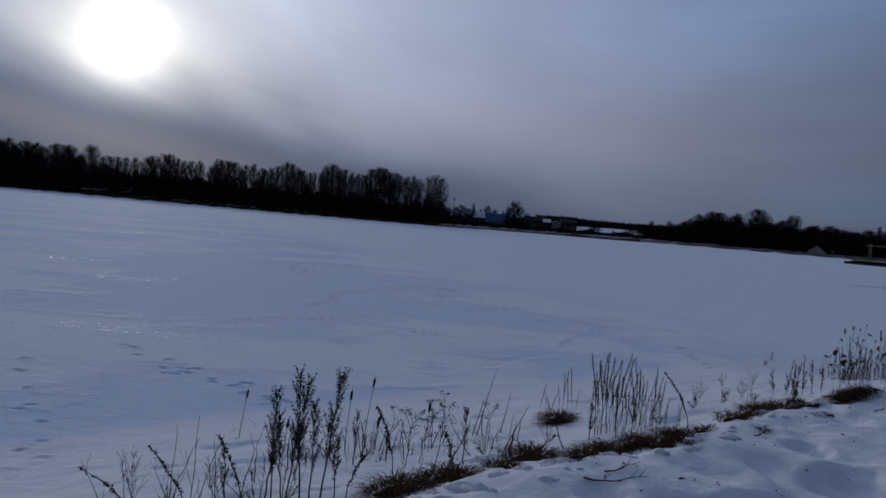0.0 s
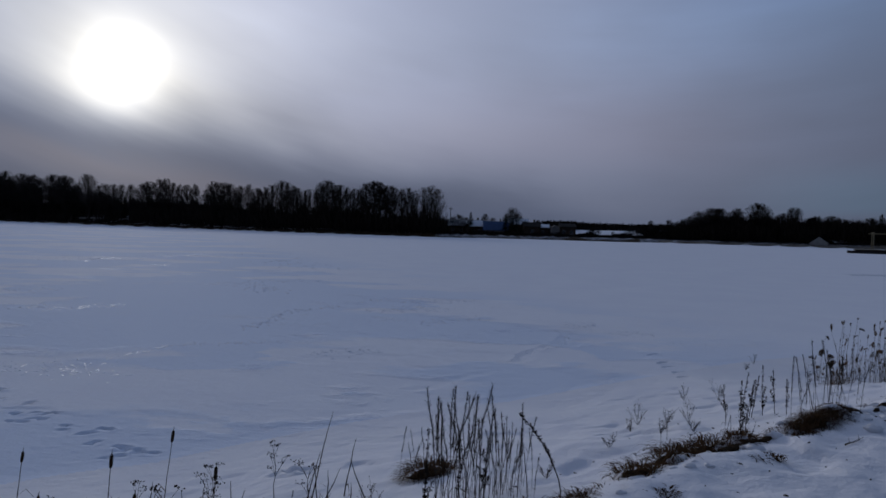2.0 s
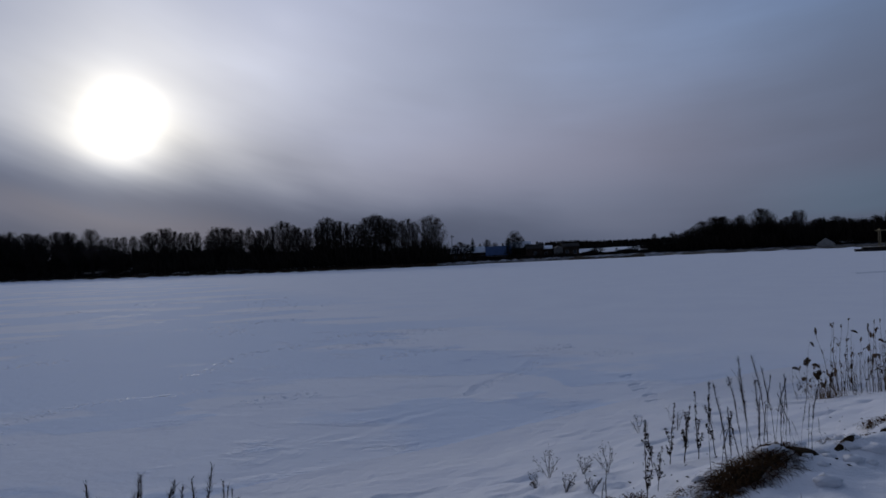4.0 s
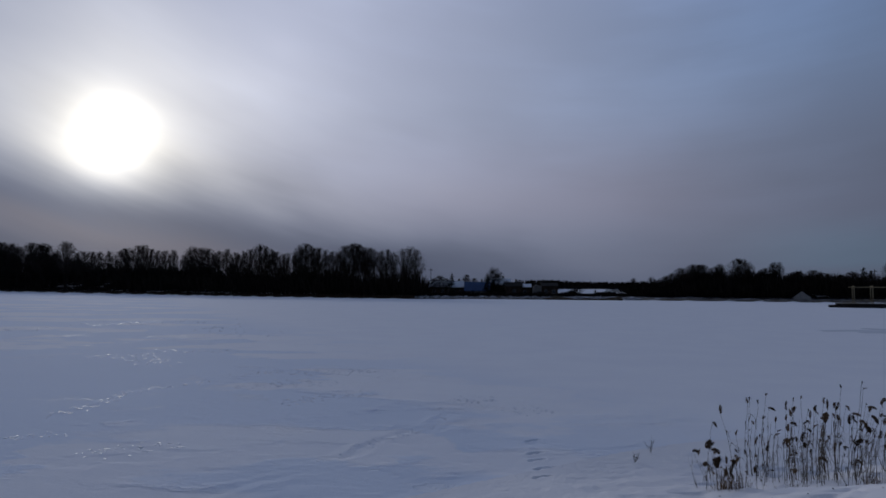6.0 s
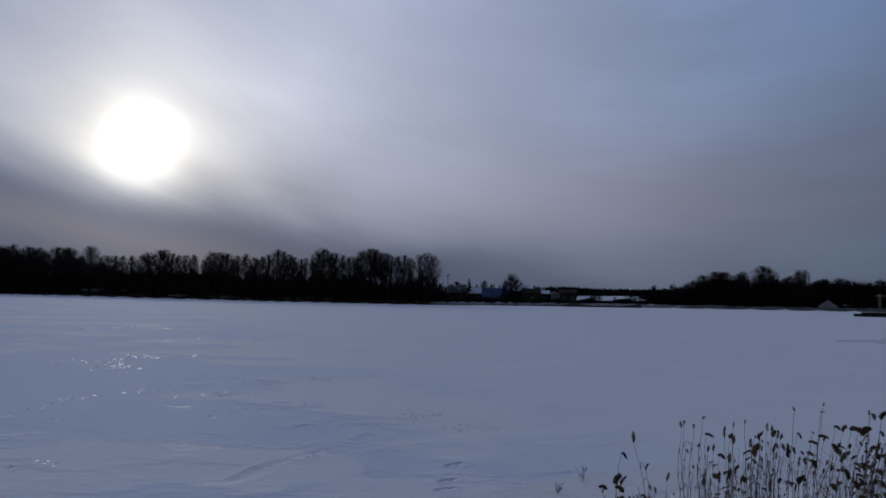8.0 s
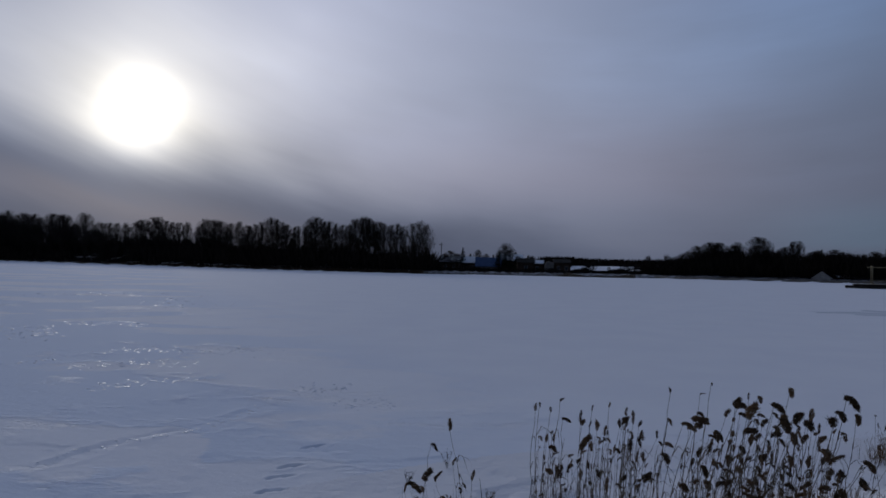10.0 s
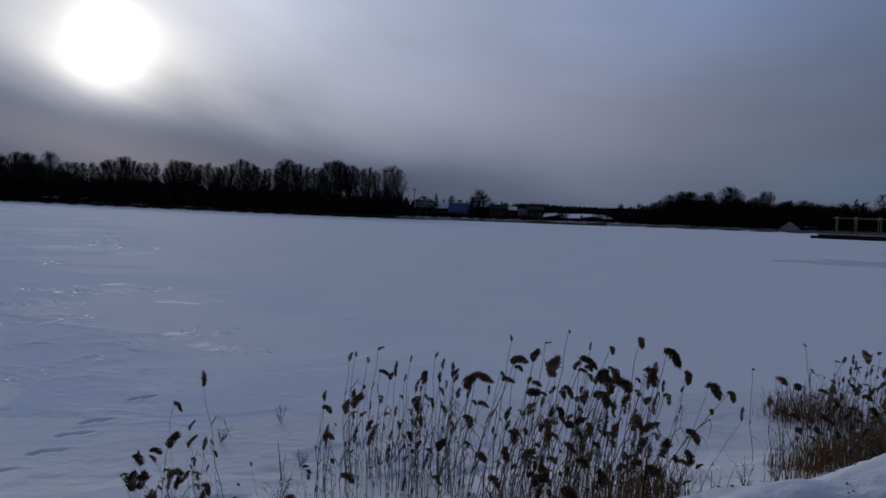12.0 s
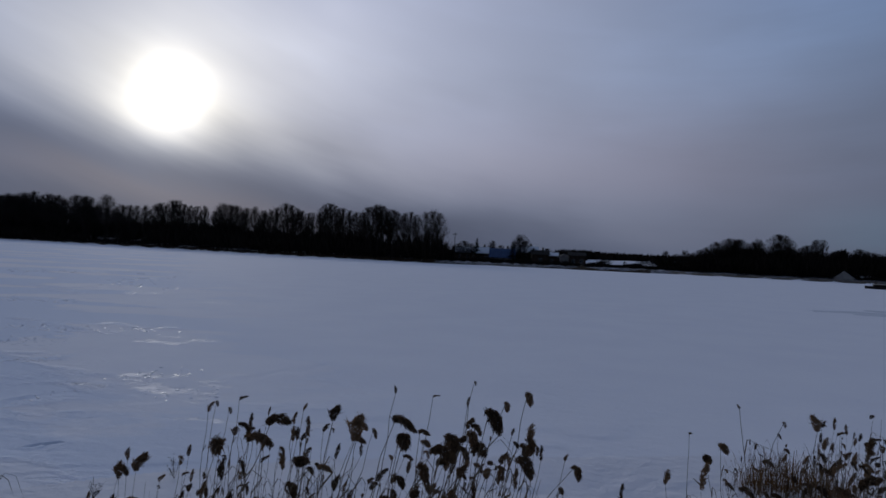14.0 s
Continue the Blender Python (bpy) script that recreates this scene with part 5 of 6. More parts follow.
def cattail(h, x, y, lean, seed):
    random.seed(seed)
    ob = thing("cattail", pose(x, y, gz(x, y) - 0.02, 0, lean, random.uniform(-20, 20)), "dry cattail with a dark brown spike standing in snow", "cattail", "cattails on the bank")
    st, sp, lf = Builder(), Builder(), Builder()
    pts = curve_pts(h, random.uniform(0.01, 0.07) * h, 6, 0.004)
    st.tube(pts, [0.0042 - 0.002 * i / 6 for i in range(7)], 6, False)
    d = (pts[-1] - pts[-2]).normalized()
    a = pts[-1] - d * 0.10
    sp.tube([a + d * s for s in (0, 0.008, 0.03, 0.06, 0.085, 0.098, 0.104, 0.14)], [0.004, 0.010, 0.0125, 0.0128, 0.012, 0.007, 0.0022, 0.0008], 9)
    for _ in range(3):
        dry_leaf(lf, pts[random.randint(0, 2)], random.uniform(0.12, 0.3), random.uniform(0, 0.15), 0.009)
    part("stem", st.mesh("stem", STALK, True), ob)
    part("spike", sp.mesh("spike", SPIKE, True), ob, None, "dark brown cylindrical seed spike")
    part("leaf", lf.mesh("leaf", REED), ob)


def weed(kind, meshes, x, y, label, lean=0.0, turn=None, scale=1.0, name="dry_weed"):
    ob = thing(name, pose(x, y, gz(x, y) - 0.02, random.gauss(0, 4), lean, random.uniform(0, 360) if turn is None else turn), label, kind, "dry weeds on the bank")
    s = Matrix.Diagonal((scale, scale, scale, 1))
    for me in meshes:
        pt = part(me.name.split(".")[0], me, ob, s)
        if me.name.startswith(("seed", "twig")):
            tagged(pt, kind="stuff")
    return ob


def tussock(x, y, size, n, seed, along=1.6, label="matted tussock of brown dry grass on the edge of the bank", tall=0.95):
    """A hummock of turf with drooping blades of last year's grass."""
    random.seed(seed)
    ob = thing("grass_tussock", pose(x, y, gz(x, y) - 0.03, 0, 0, 37 + random.uniform(-12, 12)), label, "grass", "grass tussocks")
    lump, gr = Builder(), Builder()
    rows, cols = 6, 12
    for i in range(rows):
        a = i / (rows - 1) * math.pi / 2
        for j in range(cols):
            q = 6.283 * j / cols
            r = size * 0.85 * math.cos(a) * (1 + random.uniform(-0.18, 0.18))
            lump.v.append(Vector((r * along * math.cos(q), r * 0.7 * math.sin(q), size * 0.46 * math.sin(a) * (1 + random.uniform(-0.15, 0.15)) - 0.02)))
    for i in range(rows - 1):
        for j in range(cols):
            k = (j + 1) % cols
            lump.f.append((i * cols + j, i * cols + k, (i + 1) * cols + k, (i + 1) * cols + j))
    for _ in range(n):
        q, r = random.uniform(0, 6.283), math.sqrt(random.random())
        p = Vector((r * size * along * math.cos(q), r * size * 0.75 * math.sin(q), size * 0.45 * math.sqrt(max(0, 1 - r * r)) - 0.01))
        o = Vector((math.cos(q) * r + random.gauss(0, 0.5), math.sin(q) * r + random.gauss(0, 0.5), 0))
        o = o.normalized() if o.length > 0.01 else Vector((1, 0, 0))
        ln = size * random.uniform(0.30, 0.85)
        up = random.uniform(0.15, tall)
        gr.blade([p, p + o * ln * 0.35 + Vector((0, 0, ln * 0.45 * up)), p + o * ln * 0.75 + Vector((0, 0, ln * 0.42 * up)), p + o * ln * 1.05 + Vector((0, 0, ln * (0.5 * up - 0.30)))],
                 random.uniform(0.004, 0.009), o.cross(Vector((0, 0, 1))))
    part("turf", lump.mesh("turf", SOIL, True), ob)
    tagged(part("blade", gr.mesh("blade", STRAW), ob, None, "drooping brown blades of dry grass"), kind="stuff")


# grass along the break of the bank
random.seed(7)
for i, (x, y, s, n) in enumerate((
        (-0.30, 4.45, 0.17, 300), (0.0, 4.72, 0.19, 340), (0.35, 4.95, 0.12, 180), (0.62, 5.42, 0.19, 340), (0.92, 4.95, 0.12, 180), (1.18, 5.52, 0.17, 320), (1.50, 5.72, 0.15, 300), (1.20, 7.95, 0.20, 330),
        (1.76, 5.64, 0.19, 300), (2.15, 6.10, 0.12, 150), (2.62, 6.60, 0.15, 200), (2.95, 6.92, 0.17, 240), (3.25, 7.18, 0.19, 260), (3.62, 7.48, 0.16, 200), (4.12, 7.62, 0.12, 130),
        (4.25, 7.76, 0.16, 420), (4.42, 7.87, 0.18, 480), (4.58, 8.02, 0.14, 330), (5.05, 8.42, 0.07, 90), (5.35, 8.63, 0.06, 90), (5.7, 8.9, 0.09, 120), (3.97, 7.70, 0.08, 90), (3.52, 6.84, 0.09, 110), (3.90, 7.15, 0.05, 60), (2.62, 6.12, 0.09, 110), (3.7, 6.95, 0.04, 50))):
    tussock(x, y, s * (1.12 if i < 13 else 0.95), int(n * 1.7), 400 + i, 1.8 if 15 <= i <= 17 else 1.15 if s > 0.11 else 2.2, tall=0.7 if 15 <= i <= 17 else 1.0)
for i in range(16):
    u = random.uniform(0, 1)
    x = -1.2 + 8.0 * u
    y = float(np.interp(x, *zip(*BANK_EDGE))) + random.uniform(-0.05, 0.30)
    tussock(x, y, random.uniform(0.04, 0.085), 55, 440 + i, random.uniform(1.8, 3.2), "thin fringe of brown grass showing through the snow")

for i in range(14):
    x = 4.85 + i * 0.15
    y = float(np.interp(x, *zip(*BANK_EDGE))) + random.uniform(-0.04, 0.04)
    tussock(x, y, random.uniform(0.035, 0.06), 40, 470 + i, random.uniform(2.0, 3.0), "thin seam of dark turf edging the snow")

def turf_edge(x0, x1, seed):
    """A broken seam of bare turf where the snow has slipped from the edge."""
    r = random.Random(seed)
    b = Builder()
    n = int((x1 - x0) / 0.05)
    rows = []
    for i in range(n + 1):
        x = x0 + (x1 - x0) * i / n
        y = float(np.interp(x, *zip(*BANK_EDGE))) + 0.04 * math.sin(x * 7.3) + r.uniform(-0.012, 0.012)
        wide = max(0.0, 0.35 + 0.8 * math.sin(x * 4.1 + 1.0) * math.sin(x * 9.7))
        half = 0.008 + 0.036 * wide + r.uniform(0, 0.014)
        rise = (0.010 + half * 0.35) * (1 if wide > 0.12 else -1) + r.uniform(-0.006, 0.006)
        rows.append([Vector((x + 0.5 * v * half, y - v * half, gz(x + 0.5 * v * half, y - v * half) + z)) for v, z in ((-1.2, -0.03), (-0.6, rise * 0.8), (0.1, rise), (0.7, rise * 0.7), (1.2, -0.03))])
    for row in rows:
        b.v += row
    for i in range(n):
        for j in range(4):
            k = i * 5 + j
            b.f.append((k, k + 5, k + 6, k + 1))
    tagged(new("turf_edge", b.mesh("turf_edge", SOIL, True)), "dark seam of bare turf along the edge of the snow", "turf", "turf seams")


turf_edge(4.7, 7.4, 31)
turf_edge(3.3, 4.25, 32)

# dark upright weeds
MUG = [mugwort(500 + i, h, b) for i, (h, b) in enumerate(((0.85, 40), (0.85, 44), (0.70, 32), (0.55, 22), (0.48, 18), (0.62, 26)))]
DARKWEED = "dark dry weed with upright seed-laden branches in the snow"
for k, x, y, s in ((0, -0.89, 4.26, 0.96), (1, -0.79, 4.38, 0.98), (0, -1.00, 4.31, 0.92), (1, -1.09, 4.36, 0.86), (5, -1.16, 4.44, 0.95), (2, -0.84, 4.30, 0.90), (3, -1.05, 4.45, 0.9),
                   (4, -1.35, 4.30, 0.9), (4, -0.70, 4.35, 0.8), (3, 0.10, 5.25, 0.85)):
    weed("weed", MUG[k], x, y, DARKWEED, random.gauss(2, 4), None, s)
weed("weed", MUG[3], 0.60, 5.66, "leaning dark weed with withered leaves over the snow", 48, 15, 0.6)
SPIKES = [spike_weed(510 + i, h) for i, h in enumerate((0.50, 0.46, 0.42))]
for k, x, y, s in ((0, 3.82, 8.03, 0.98), (0, 4.25, 9.11, 1.0), (1, 4.35, 9.09, 1.0), (0, 4.47, 9.12, 1.04), (1, 4.60, 9.13, 1.02), (2, 4.42, 9.3, 0.95), (2, 3.93, 8.2, 0.7), (2, 4.15, 9.2, 0.9), (1, 4.72, 9.15, 0.9),
                   (0, 1.25, 6.45, 1.1), (1, 1.47, 6.35, 1.1), (2, 1.62, 6.4, 1.0)):
    weed("weed", SPIKES[k], x, y, "slender dark weed lined with seeds on the snowy slope", random.gauss(4, 4), None, s)

# feathery grass bundles
FEATHER = [feather_stem(520 + i) for i in range(6)]
for i, (x, y, h, n) in enumerate(((1.36, 6.75, 0.78, 8), (1.46, 6.70, 0.78, 8), (1.55, 6.62, 0.78, 8), (1.60, 6.84, 0.72, 7), (1.72, 6.58, 0.58, 8), (1.80, 6.52, 0.56, 8), (1.86, 6.66, 0.58, 7), (1.22, 7.90, 0.62, 6), (1.05, 7.85, 0.5, 5), (1.55, 6.4, 0.40, 4), (1.46, 5.74, 0.40, 7), (1.62, 5.80, 0.42, 7), (1.80, 5.85, 0.36, 6),
                                  (4.50, 8.05, 0.52, 4), (4.62, 8.10, 0.48, 5), (4.72, 8.2, 0.42, 4), (4.90, 8.32, 0.28, 4), (4.27, 7.74, 0.62, 5), (4.22, 7.78, 0.42, 3), (4.66, 8.05, 0.56, 4), (0.35, 5.0, 0.25, 5), (-0.2, 4.6, 0.22, 5), (2.95, 6.95, 0.26, 4), (3.4, 7.3, 0.32, 4))):
    grass_bundle(x, y, h, n, 2, 530 + i)
weed("weed", seed_whip(590, 0.62, -0.42), 2.08, 6.27, "arching dry weed with drooping seeds on the bank", 0, 0)

UMBEL = [umbel_weed(540 + i, h) for i, h in enumerate((0.42, 0.50, 0.36))]
for k, x, y in ((0, -0.35, 5.53), (1, -0.10, 7.83), (1, -0.12, 5.66), (2, -0.45, 7.2), (2, -0.25, 5.75)):
    weed("weed", UMBEL[k], x, y, "branching dry weed with small seed clusters in the snow", random.gauss(0, 6))
BIG_TWIGS = [bare_twigs(555 + i, h, n, 2.3) for i, (h, n) in enumerate(((0.68, 4), (0.58, 5), (0.8, 3)))]
for k, x, y, s in ((0, -1.55, 4.05, 0.55), (1, -1.30, 4.02, 0.60), (1, -1.10, 4.10, 0.60), (0, -0.95, 4.05, 0.6)):
    weed("twigs", BIG_TWIGS[k], x, y, "dark bare shrub of long forked twigs on the bank", random.gauss(0, 5), None, s, "bare_shrub")
for i, (x, y, h, bow) in enumerate(((-1.60, 4.33, 0.52, -0.55), (-1.22, 4.20, 0.55, -0.30), (-1.80, 4.15, 0.48, -0.75), (-0.40, 5.05, 0.62, -0.25), (0.02, 4.85, 0.40, -0.15), (-0.62, 4.30, 0.40, 0.30))):
    weed("weed", seed_whip(591 + i, h, bow), x, y, "bowed dark stem beaded with dry seeds on the bank", 0, random.gauss(0, 12))
for i, (x, y, h, bow, forks) in enumerate(((-1.63, 4.10, 0.66, 0.05, 2), (-1.48, 4.05, 0.74, 0.04, 2), (-1.66, 4.12, 0.60, 0.30, 3), (-1.50, 4.20, 0.60, 0.28, 3), (-1.93, 4.22, 0.50, -0.10, 5), (-1.86, 4.20, 0.46, -0.20, 3),
                                            (-2.15, 4.45, 0.50, -0.40, 4), (-1.40, 4.25, 0.50, -0.10, 3), (-1.28, 4.35, 0.56, 0.20, 2), (-1.72, 4.40, 0.42, -0.35, 4))):
    weed("weed", bowed_stem(610 + i, h, bow, forks), x, y, "long thin bare stem forking above the snowy bank", 0, random.gauss(0, 10), 1.0, "withered_plant")
TWIGS = [bare_twigs(560 + i, h, n) for i, (h, n) in enumerate(((0.26, 6), (0.20, 7), (0.34, 5), (0.14, 6)))]
for k, x, y in ((0, 3.84, 9.41), (1, 3.27, 9.52), (1, 3.46, 9.11), (3, 3.56, 8.42), (0, 3.4, 9.75), (1, 3.67, 9.62), (3, 2.74, 8.09), (2, -2.4, 5.3), (2, -1.9, 5.55), (0, -2.9, 6.3),
                (0, 7.96, 17.74), (1, 7.49, 17.02), (3, 2.1, 7.2), (1, 0.3, 6.2), (0, 0.9, 6.6), (1, 8.5, 16.4), (2, 8.7, 14.9), (0, 12.4, 15.3), (1, 12.8, 15.6), (2, 5.2, 12.3), (0, 4.8, 12.6)):
    weed("twigs", TWIGS[k], x, y, "little bare shrub of thin twigs in the snow", random.gauss(0, 5), None, 1.0, "bare_shrub")

for i, (h, x, y, lean) in enumerate(((0.76, -0.97, 7.63, 5), (0.64, -1.06, 6.94, 1), (0.50, -0.26, 6.85, 2), (0.61, -2.48, 8.05, 5), (0.38, -0.74, 6.63, 3), (0.37, -1.15, 6.39, 3), (0.36, -1.72, 7.14, 4), (0.36, -1.45, 6.75, -4))):
    cattail(h, x, y, lean, 600 + i)


def bare_stick(x, y, h, lean, seed):
    random.seed(seed)
    b, lf = Builder(), Builder()
    pts = curve_pts(h, 0.05 * h, 5, 0.006)
    b.tube(pts, [0.006, 0.005, 0.0045, 0.004, 0.003, 0.0015], 6)
    for _ in range(2):
        dry_leaf(lf, pts[random.randint(0, 2)], 0.12, 0.04, 0.008)
    ob = thing("withered_plant", pose(x, y, gz(x, y) - 0.02, 0, lean, random.uniform(-15, 15)), "single bare withered plant standing in the snow", "weed", "withered plants on the bank")
    part("stem", b.mesh("stem", STALK, True), ob)
    part("leaf", lf.mesh("leaf", REED), ob)


for i, (x, y, h, lean) in enumerate(((0.27, 7.59, 0.76, 10), (0.22, 7.62, 0.45, 12), (0.53, 7.62, 0.50, 8), (0.49, 6.54, 0.5, 22), (0.33, 7.55, 0.3, -6), (-0.75, 6.9, 0.4, 3), (-1.5, 6.9, 0.4, -8),
                                     (-0.2, 7.1, 0.35, 14), (1.0, 6.2, 0.5, -25), (0.2, 6.4, 0.4, -38), (8.9, 15.6, 0.5, 3), (8.45, 15.9, 0.4, -10))):
    bare_stick(x, y, h, lean, 620 + i)

random.seed(77)
for i in range(54):
    x = random.triangular(-1.9, 1.0, -0.7)
    y = random.uniform(5.6, 7.6) + 0.3 * x
    k = random.random()
    if k < 0.06:
        weed("weed", MUG[random.choice((3, 4))], x, y, "thin dark weed among taller stalks on the snowy slope", random.gauss(3, 8), None, random.uniform(0.5, 1.0))
    elif k < 0.14:
        weed("twigs", TWIGS[random.choice((0, 2, 2))], x, y, "thin bare forked stems standing in the snow", random.gauss(0, 9), None, random.uniform(0.7, 1.3), "withered_plant")
    elif k < 0.34:
        grass_bundle(x, y, random.uniform(0.2, 0.42), random.randint(2, 5), 3, 570 + i)
    elif k < 0.96:
        bare_stick(x, y, random.uniform(0.12, 0.40), random.gauss(0, 12), 900 + i)
        random.seed(1000 + i)
    else:
        weed("weed", UMBEL[random.choice((0, 1, 2))], x, y, "branching dry weed with small seed clusters in the snow", random.gauss(0, 10), None, random.uniform(0.6, 1.0))

# reeds at the ice edge
reed_clump([(8.95, 14.5), (8.95, 16.4), (10.1, 16.6), (10.2, 13.9), (9.4, 14.2)], 92, 0.60, 1.22, "loose stand of dry reeds with small brown plumes", 700, (-0.02, 0.08), 0.05, 0.22,
           ((9.06, 16.16, 1.24, 0.8), (9.28, 16.1, 1.33, 0.8), (9.02, 14.9, 1.19, 0.7), (9.04, 14.78, 1.12, 0.75), (9.31, 14.48, 1.31, 1.0), (9.32, 14.75, 1.10, 0.7), (9.75, 14.67, 1.23, 1.1),
            (9.79, 15.08, 1.34, 1.1), (9.78, 15.02, 1.36, 0.9), (9.45, 15.6, 1.20, 0.7), (9.6, 15.9, 1.28, 0.6), (9.15, 15.5, 1.05, 0.7), (9.9, 15.6, 1.30, 0.8)), 0.30, 0.18)
reed_clump([(10.1, 13.75), (10.0, 15.6), (10.8, 16.6), (11.7, 15.9), (11.75, 14.3), (11.2, 13.75)], 185, 0.80, 1.48, "dense clump of dry reeds with drooping brown plumes", 703, (0.06, 0.26), 0.0, 0.16,
           ((10.11, 13.73, 1.65, 1.4), (10.13, 14.09, 1.58, 1.2), (10.35, 13.75, 1.76, 1.25), (10.52, 14.26, 1.71, 0.8), (10.54, 16.3, 1.42, 0.55), (10.49, 13.78, 1.57, 1.4), (10.64, 14.28, 1.66, 1.5),
            (10.85, 14.3, 1.68, 1.5), (10.94, 14.0, 1.66, 1.15), (11.08, 14.23, 1.54, 1.35), (10.99, 14.28, 1.43, 1.1), (11.17, 16.83, 1.41, 0.55), (11.16, 13.9, 1.70, 1.0), (11.33, 14.3, 1.60, 1.2),
            (11.35, 14.13, 1.78, 1.25), (11.17, 14.15, 1.33, 0.9), (11.53, 14.19, 1.25, 1.2), (11.56, 14.38, 1.58, 0.9), (11.5, 13.8, 1.64, 1.1), (11.6, 15.7, 1.56, 1.0)), 0.30, 0.62)
reed_clump([(10.1, 13.7), (10.0, 14.8), (11.3, 15.2), (11.75, 14.4), (11.2, 13.7)], 60, 0.55, 0.98, "broken reeds tangled at the foot of the tall clump", 706, (-0.5, 0.6), 0.15, 0.45, (), 0.25)
reed_clump([(7.75, 14.3), (7.75, 14.8), (8.05, 15.0), (8.4, 14.8), (8.4, 14.25), (8.1, 14.1)], 52, 0.42, 0.82, "small dark clump of broken reeds standing apart", 701, (-0.45, 0.30), 0.05, 0.42,
           ((7.95, 14.70, 1.13, 1.1), (8.11, 14.84, 1.31, 0.95), (8.16, 14.46, 1.05, 0.7), (8.33, 14.27, 1.04, 0.95), (7.90, 14.5, 0.80, 0.8), (7.72, 14.6, 0.78, 0.7), (8.22, 14.35, 0.84, 0.8)), 0.30, 0.15)
reed_clump([(8.5, 13.9), (8.6, 14.9), (9.2, 15.0), (9.3, 14.1)], 16, 0.55, 0.95, "thin stand of broken reeds with dark plumes", 705, (-0.3, 0.25), 0.1, 0.45)
reed_clump([(13.3, 16.6), (14.2, 18.3), (14.4, 19.4), (16.6, 20.3), (17.6, 18.6), (15.4, 16.8)], 150, 0.42, 0.86, "low reed clump with tan leaves and small plumes", 702, (-0.05, 0.22), 0.15, 0.22, (), 0.25, 0.3)
reed_clump([(12.9, 15.6), (13.1, 16.6), (14.0, 17.6), (15.2, 17.9), (14.9, 16.6), (13.9, 15.7)], 190, 0.55, 1.12, "tangled low reeds at the foot of the snow bank", 704, (-0.25, 0.45), 0.1, 0.22,
           ((12.15, 14.85, 1.20, 0.8), (12.47, 15.12, 1.24, 0.9), (12.42, 14.18, 1.57, 1.5), (12.76, 15.28, 1.30, 1.0), (13.52, 15.99, 1.40, 0.8), (13.84, 16.16, 1.42, 1.0), (13.65, 15.62, 1.40, 0.9),
            (13.26, 16.17, 1.47, 0.45), (11.79, 14.22, 1.49, 0.75), (13.06, 16.8, 1.08, 0.4)), 0.22)


def leaf_tuft(x, y, size, n, seed):
    """A sheaf of upright withered reed leaves."""
    random.seed(seed)
    ob = thing("leaf_tuft", pose(x, y, gz(x, y) - 0.03), "sheaf of tan withered reed leaves among the stalks", "reeds", "leaf tufts in the reeds")
    gr = Builder()
    for _ in range(n):
        p = Vector((random.gauss(0, size * 0.45), random.gauss(0, size * 0.45), 0))
        q = random.uniform(0, 6.283)
        o = Vector((math.cos(q), math.sin(q), 0))
        ln = size * random.uniform(0.5, 1.35)
        k = random.uniform(0.15, 1.0)
        gr.blade([p, p + o * ln * 0.15 * k + Vector((0, 0, ln * 0.5)), p + o * ln * 0.45 * k + Vector((0, 0, ln * 0.85)), p + o * ln * 0.9 * k + Vector((0.05, 0, ln * (1.0 - 0.5 * k)))],
                 random.uniform(0.005, 0.010), o.cross(Vector((0, 0, 1))))
    tagged(part("blade", gr.mesh("blade", TAN_LEAF), ob), kind="stuff")


TAN_LEAF = island_tone("withered_leaf", (0.050, 0.030, 0.014), (0.190, 0.120, 0.060), 0.9, 0.1, 0.4)
for i, (x, y, s, n) in enumerate(((14.5, 18.7, 0.36, 150), (14.8, 18.9, 0.42, 190), (14.3, 18.9, 0.26, 80), (15.1, 18.6, 0.36, 120), (13.5, 16.3, 0.34, 150), (13.9, 16.6, 0.38, 170), (14.3, 16.8, 0.40, 170), (13.25, 16.3, 0.26, 90), (14.7, 17.3, 0.40, 150), (15.1, 19.0, 0.34, 70), (15.9, 18.0, 0.25, 40), (16.9, 19.2, 0.30, 60), (13.0, 15.6, 0.20, 50), (12.3, 14.8, 0.16, 50), (12.75, 15.3, 0.20, 60), (13.4, 16.0, 0.22, 60), (14.1, 16.6, 0.22, 60), (14.0, 17.2, 0.24, 70), (14.6, 17.0, 0.26, 70), (15.0, 17.6, 0.28, 80), (15.5, 17.3, 0.26, 70), (14.4, 16.2, 0.20, 50),
                                  (10.5, 14.1, 0.22, 60), (10.95, 14.0, 0.30, 120), (11.5, 15.0, 0.30, 120), (10.3, 13.95, 0.34, 150), (11.35, 14.2, 0.34, 140), (10.9, 14.9, 0.20, 40), (8.10, 14.5, 0.20, 110), (11.3, 14.5, 0.20, 50), (9.7, 14.1, 0.18, 40))):
    leaf_tuft(x, y, s, n, 720 + i)


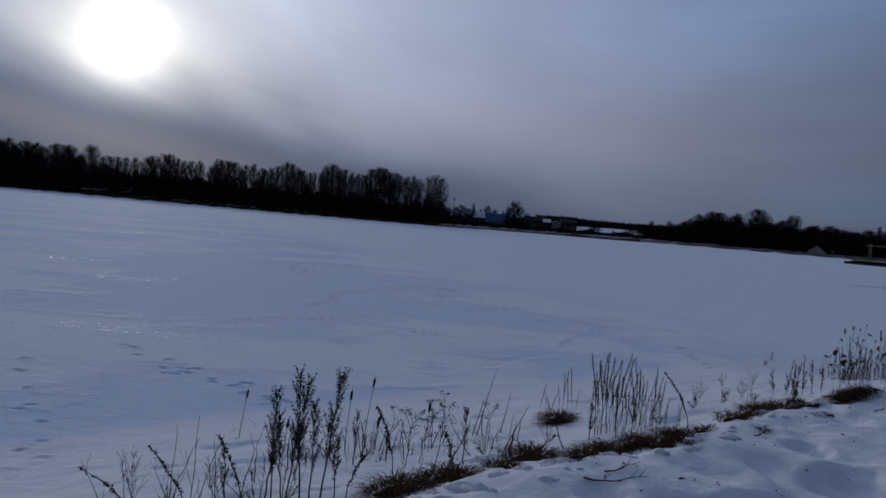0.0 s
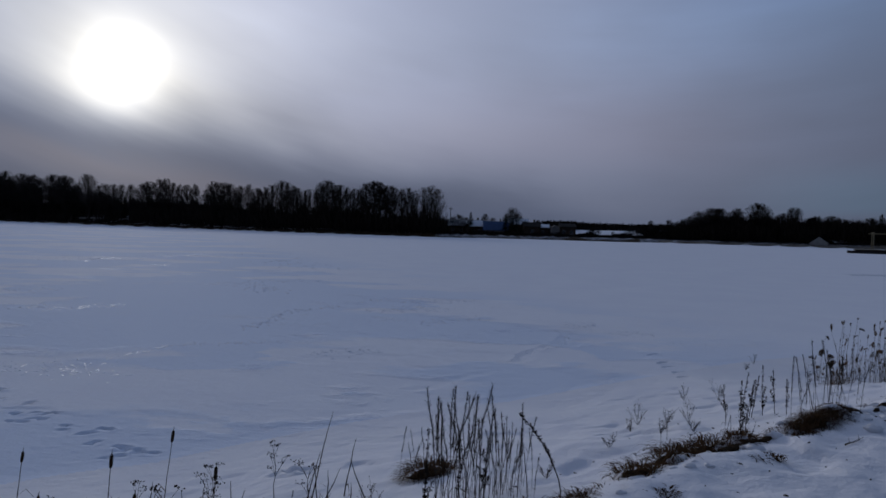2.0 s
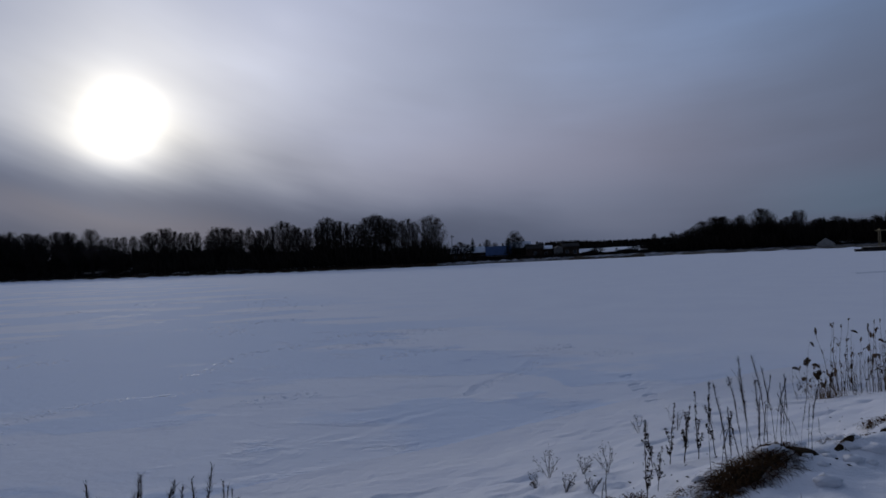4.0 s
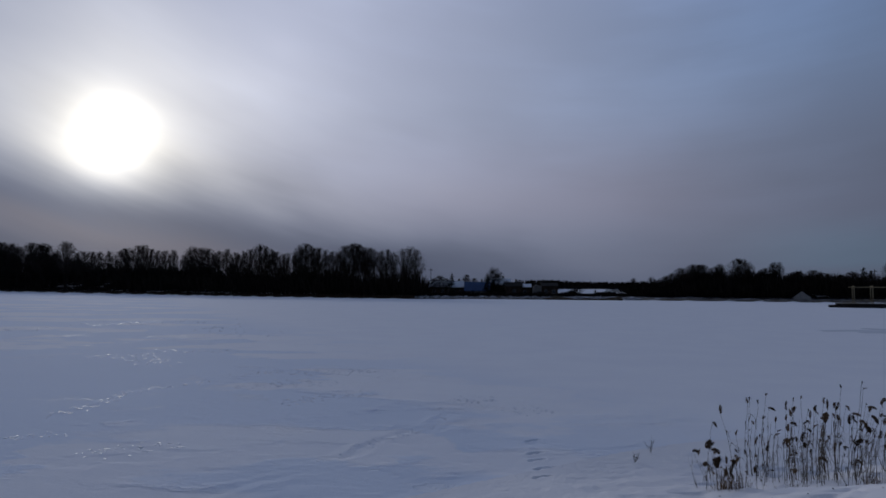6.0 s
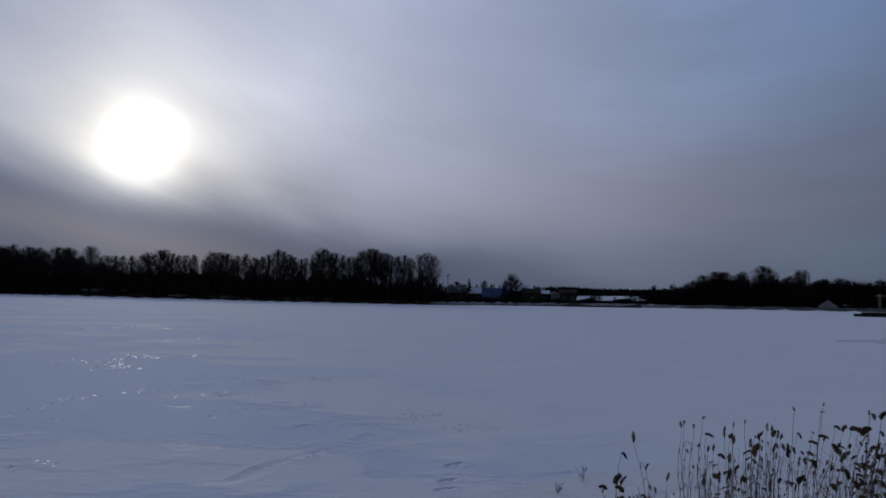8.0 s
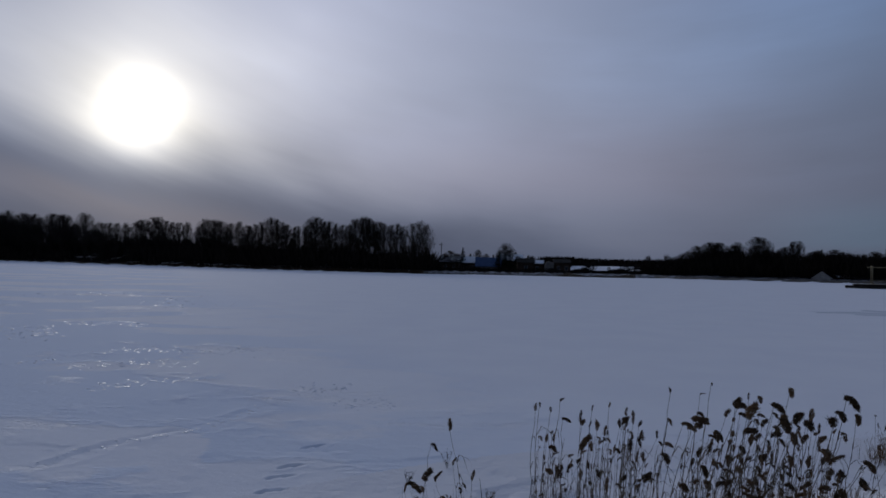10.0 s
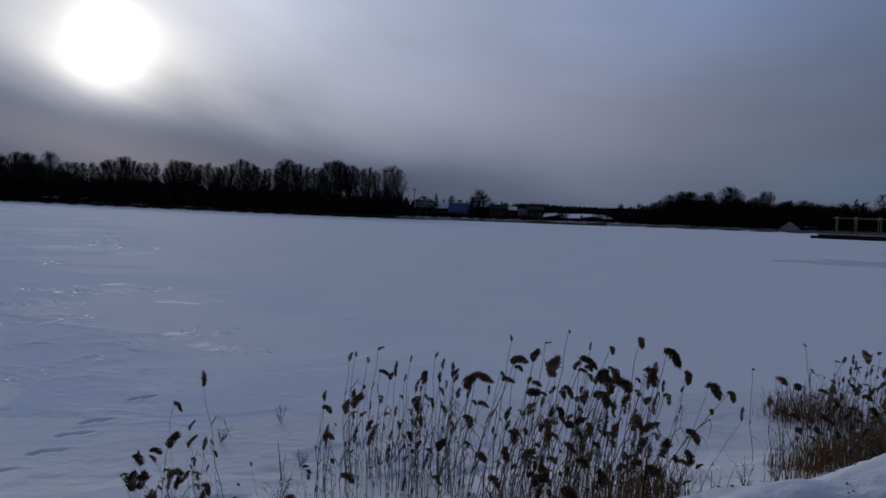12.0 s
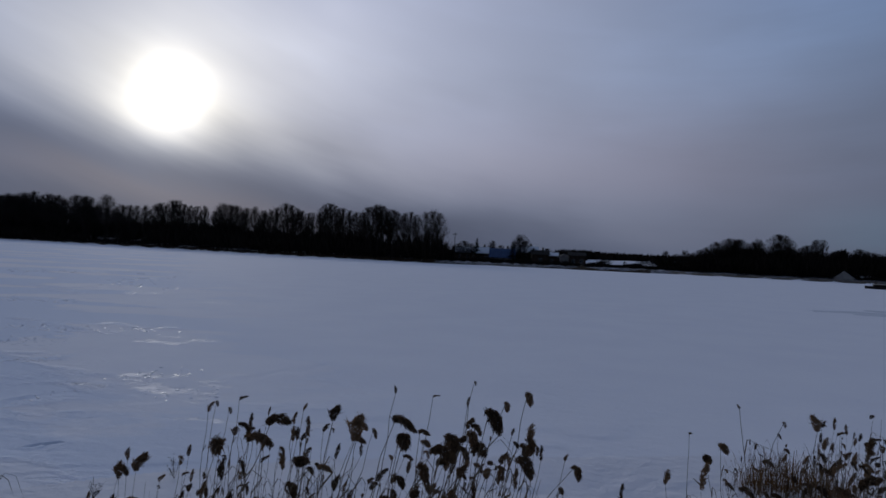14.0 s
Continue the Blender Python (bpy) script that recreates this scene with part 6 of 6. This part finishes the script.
def fallen_branch(x, y, length, turn, seed):
    random.seed(seed)
    ob = thing("fallen_branch", pose(x, y, gz(x, y) + 0.012, 0, 0, turn), "thin fallen branch lying on the snow of the bank", "branch", "fallen branches")
    b, tw = Builder(), Builder()
    c, s = math.cos(radians(turn)), math.sin(radians(turn))

    def on_snow(u, v):
        return Vector((u, v, gz(x + c * u - s * v, y + s * u + c * v) - gz(x, y)))
    pts = [on_snow(length * i / 7, 0.05 * math.sin(i * 0.9 + seed) * length) for i in range(8)]
    b.tube(pts, [0.006 - 0.0045 * i / 7 for i in range(8)], 5)
    for i in (2, 3, 5, 6):
        e = pts[i] + Vector((length * 0.16, random.choice((-1, 1)) * length * 0.14, 0.03))
        tw.tube([pts[i], (pts[i] + e) * 0.5, e], [0.003, 0.002, 0.0008], 4, False)
    part("branch", b.mesh("branch", STALK, True), ob)
    tagged(part("twig", tw.mesh("twig", STALK), ob), kind="stuff")


for i, (x, y, ln, turn) in enumerate(((0.85, 4.50, 0.42, 6), (1.0, 4.62, 0.25, 20), (10.52, 12.02, 0.28, -4), (10.80, 12.05, 0.20, 35), (10.62, 11.95, 0.12, 60), (4.3, 7.3, 0.18, 30), (10.2, 12.2, 0.14, 12),
                                      (2.5, 5.9, 0.2, 40))):
    fallen_branch(x, y, ln, turn, 800 + i)


def litter(n, seed):
    """Crumbs of bark, leaf and seed on the snow of the bank."""
    r = random.Random(seed)
    b = Builder()
    for _ in range(n):
        x = r.uniform(-2, 13)
        y = float(np.interp(x, *zip(*BANK_EDGE))) + r.gauss(0.3, 1.2)
        z = gz(x, y)
        b.lump((x, y, z + 0.004), (r.gauss(0, 1), r.gauss(0, 1), r.gauss(0, 0.2)), r.uniform(0.01, 0.05), r.uniform(0.003, 0.008))
    tagged(new("litter", b.mesh("litter", SEED)), "dark crumbs of bark and seed scattered on the snow", "litter", kind="stuff")


litter(520, 9)


def snow_clods(n, seed):
    """Broken lumps of crusted snow along the break of the bank."""
    r = random.Random(seed)
    b = Builder()
    for _ in range(n):
        x = r.uniform(-1.5, 7.5)
        y = float(np.interp(x, *zip(*BANK_EDGE))) + r.gauss(-0.02, 0.16)
        z = gz(x, y)
        size = r.uniform(0.015, 0.055) * r.uniform(0.6, 1.2)
        k, rows, cols = len(b.v), 4, 8
        for i in range(rows):
            a = (i / (rows - 1) - 0.25) * math.pi / 2 * 1.3
            for j in range(cols):
                q = 6.283 * j / cols
                f = size * (1 + r.uniform(-0.30, 0.30))
                b.v.append(Vector((x + f * 1.5 * max(math.cos(a), 0.05) * math.cos(q), y + f * max(math.cos(a), 0.05) * math.sin(q), z + f * 0.62 * math.sin(a))))
        for i in range(rows - 1):
            for j in range(cols):
                m = (j + 1) % cols
                b.f.append((k + i * cols + j, k + i * cols + m, k + (i + 1) * cols + m, k + (i + 1) * cols + j))
        b.f.append(tuple(k + (rows - 1) * cols + j for j in range(cols)))
    tagged(new("snow_clods", b.mesh("snow_clods", SNOW_BANK, True)), "broken lumps of crusted snow along the edge of the bank", "snow", kind="stuff")


snow_clods(190, 12)
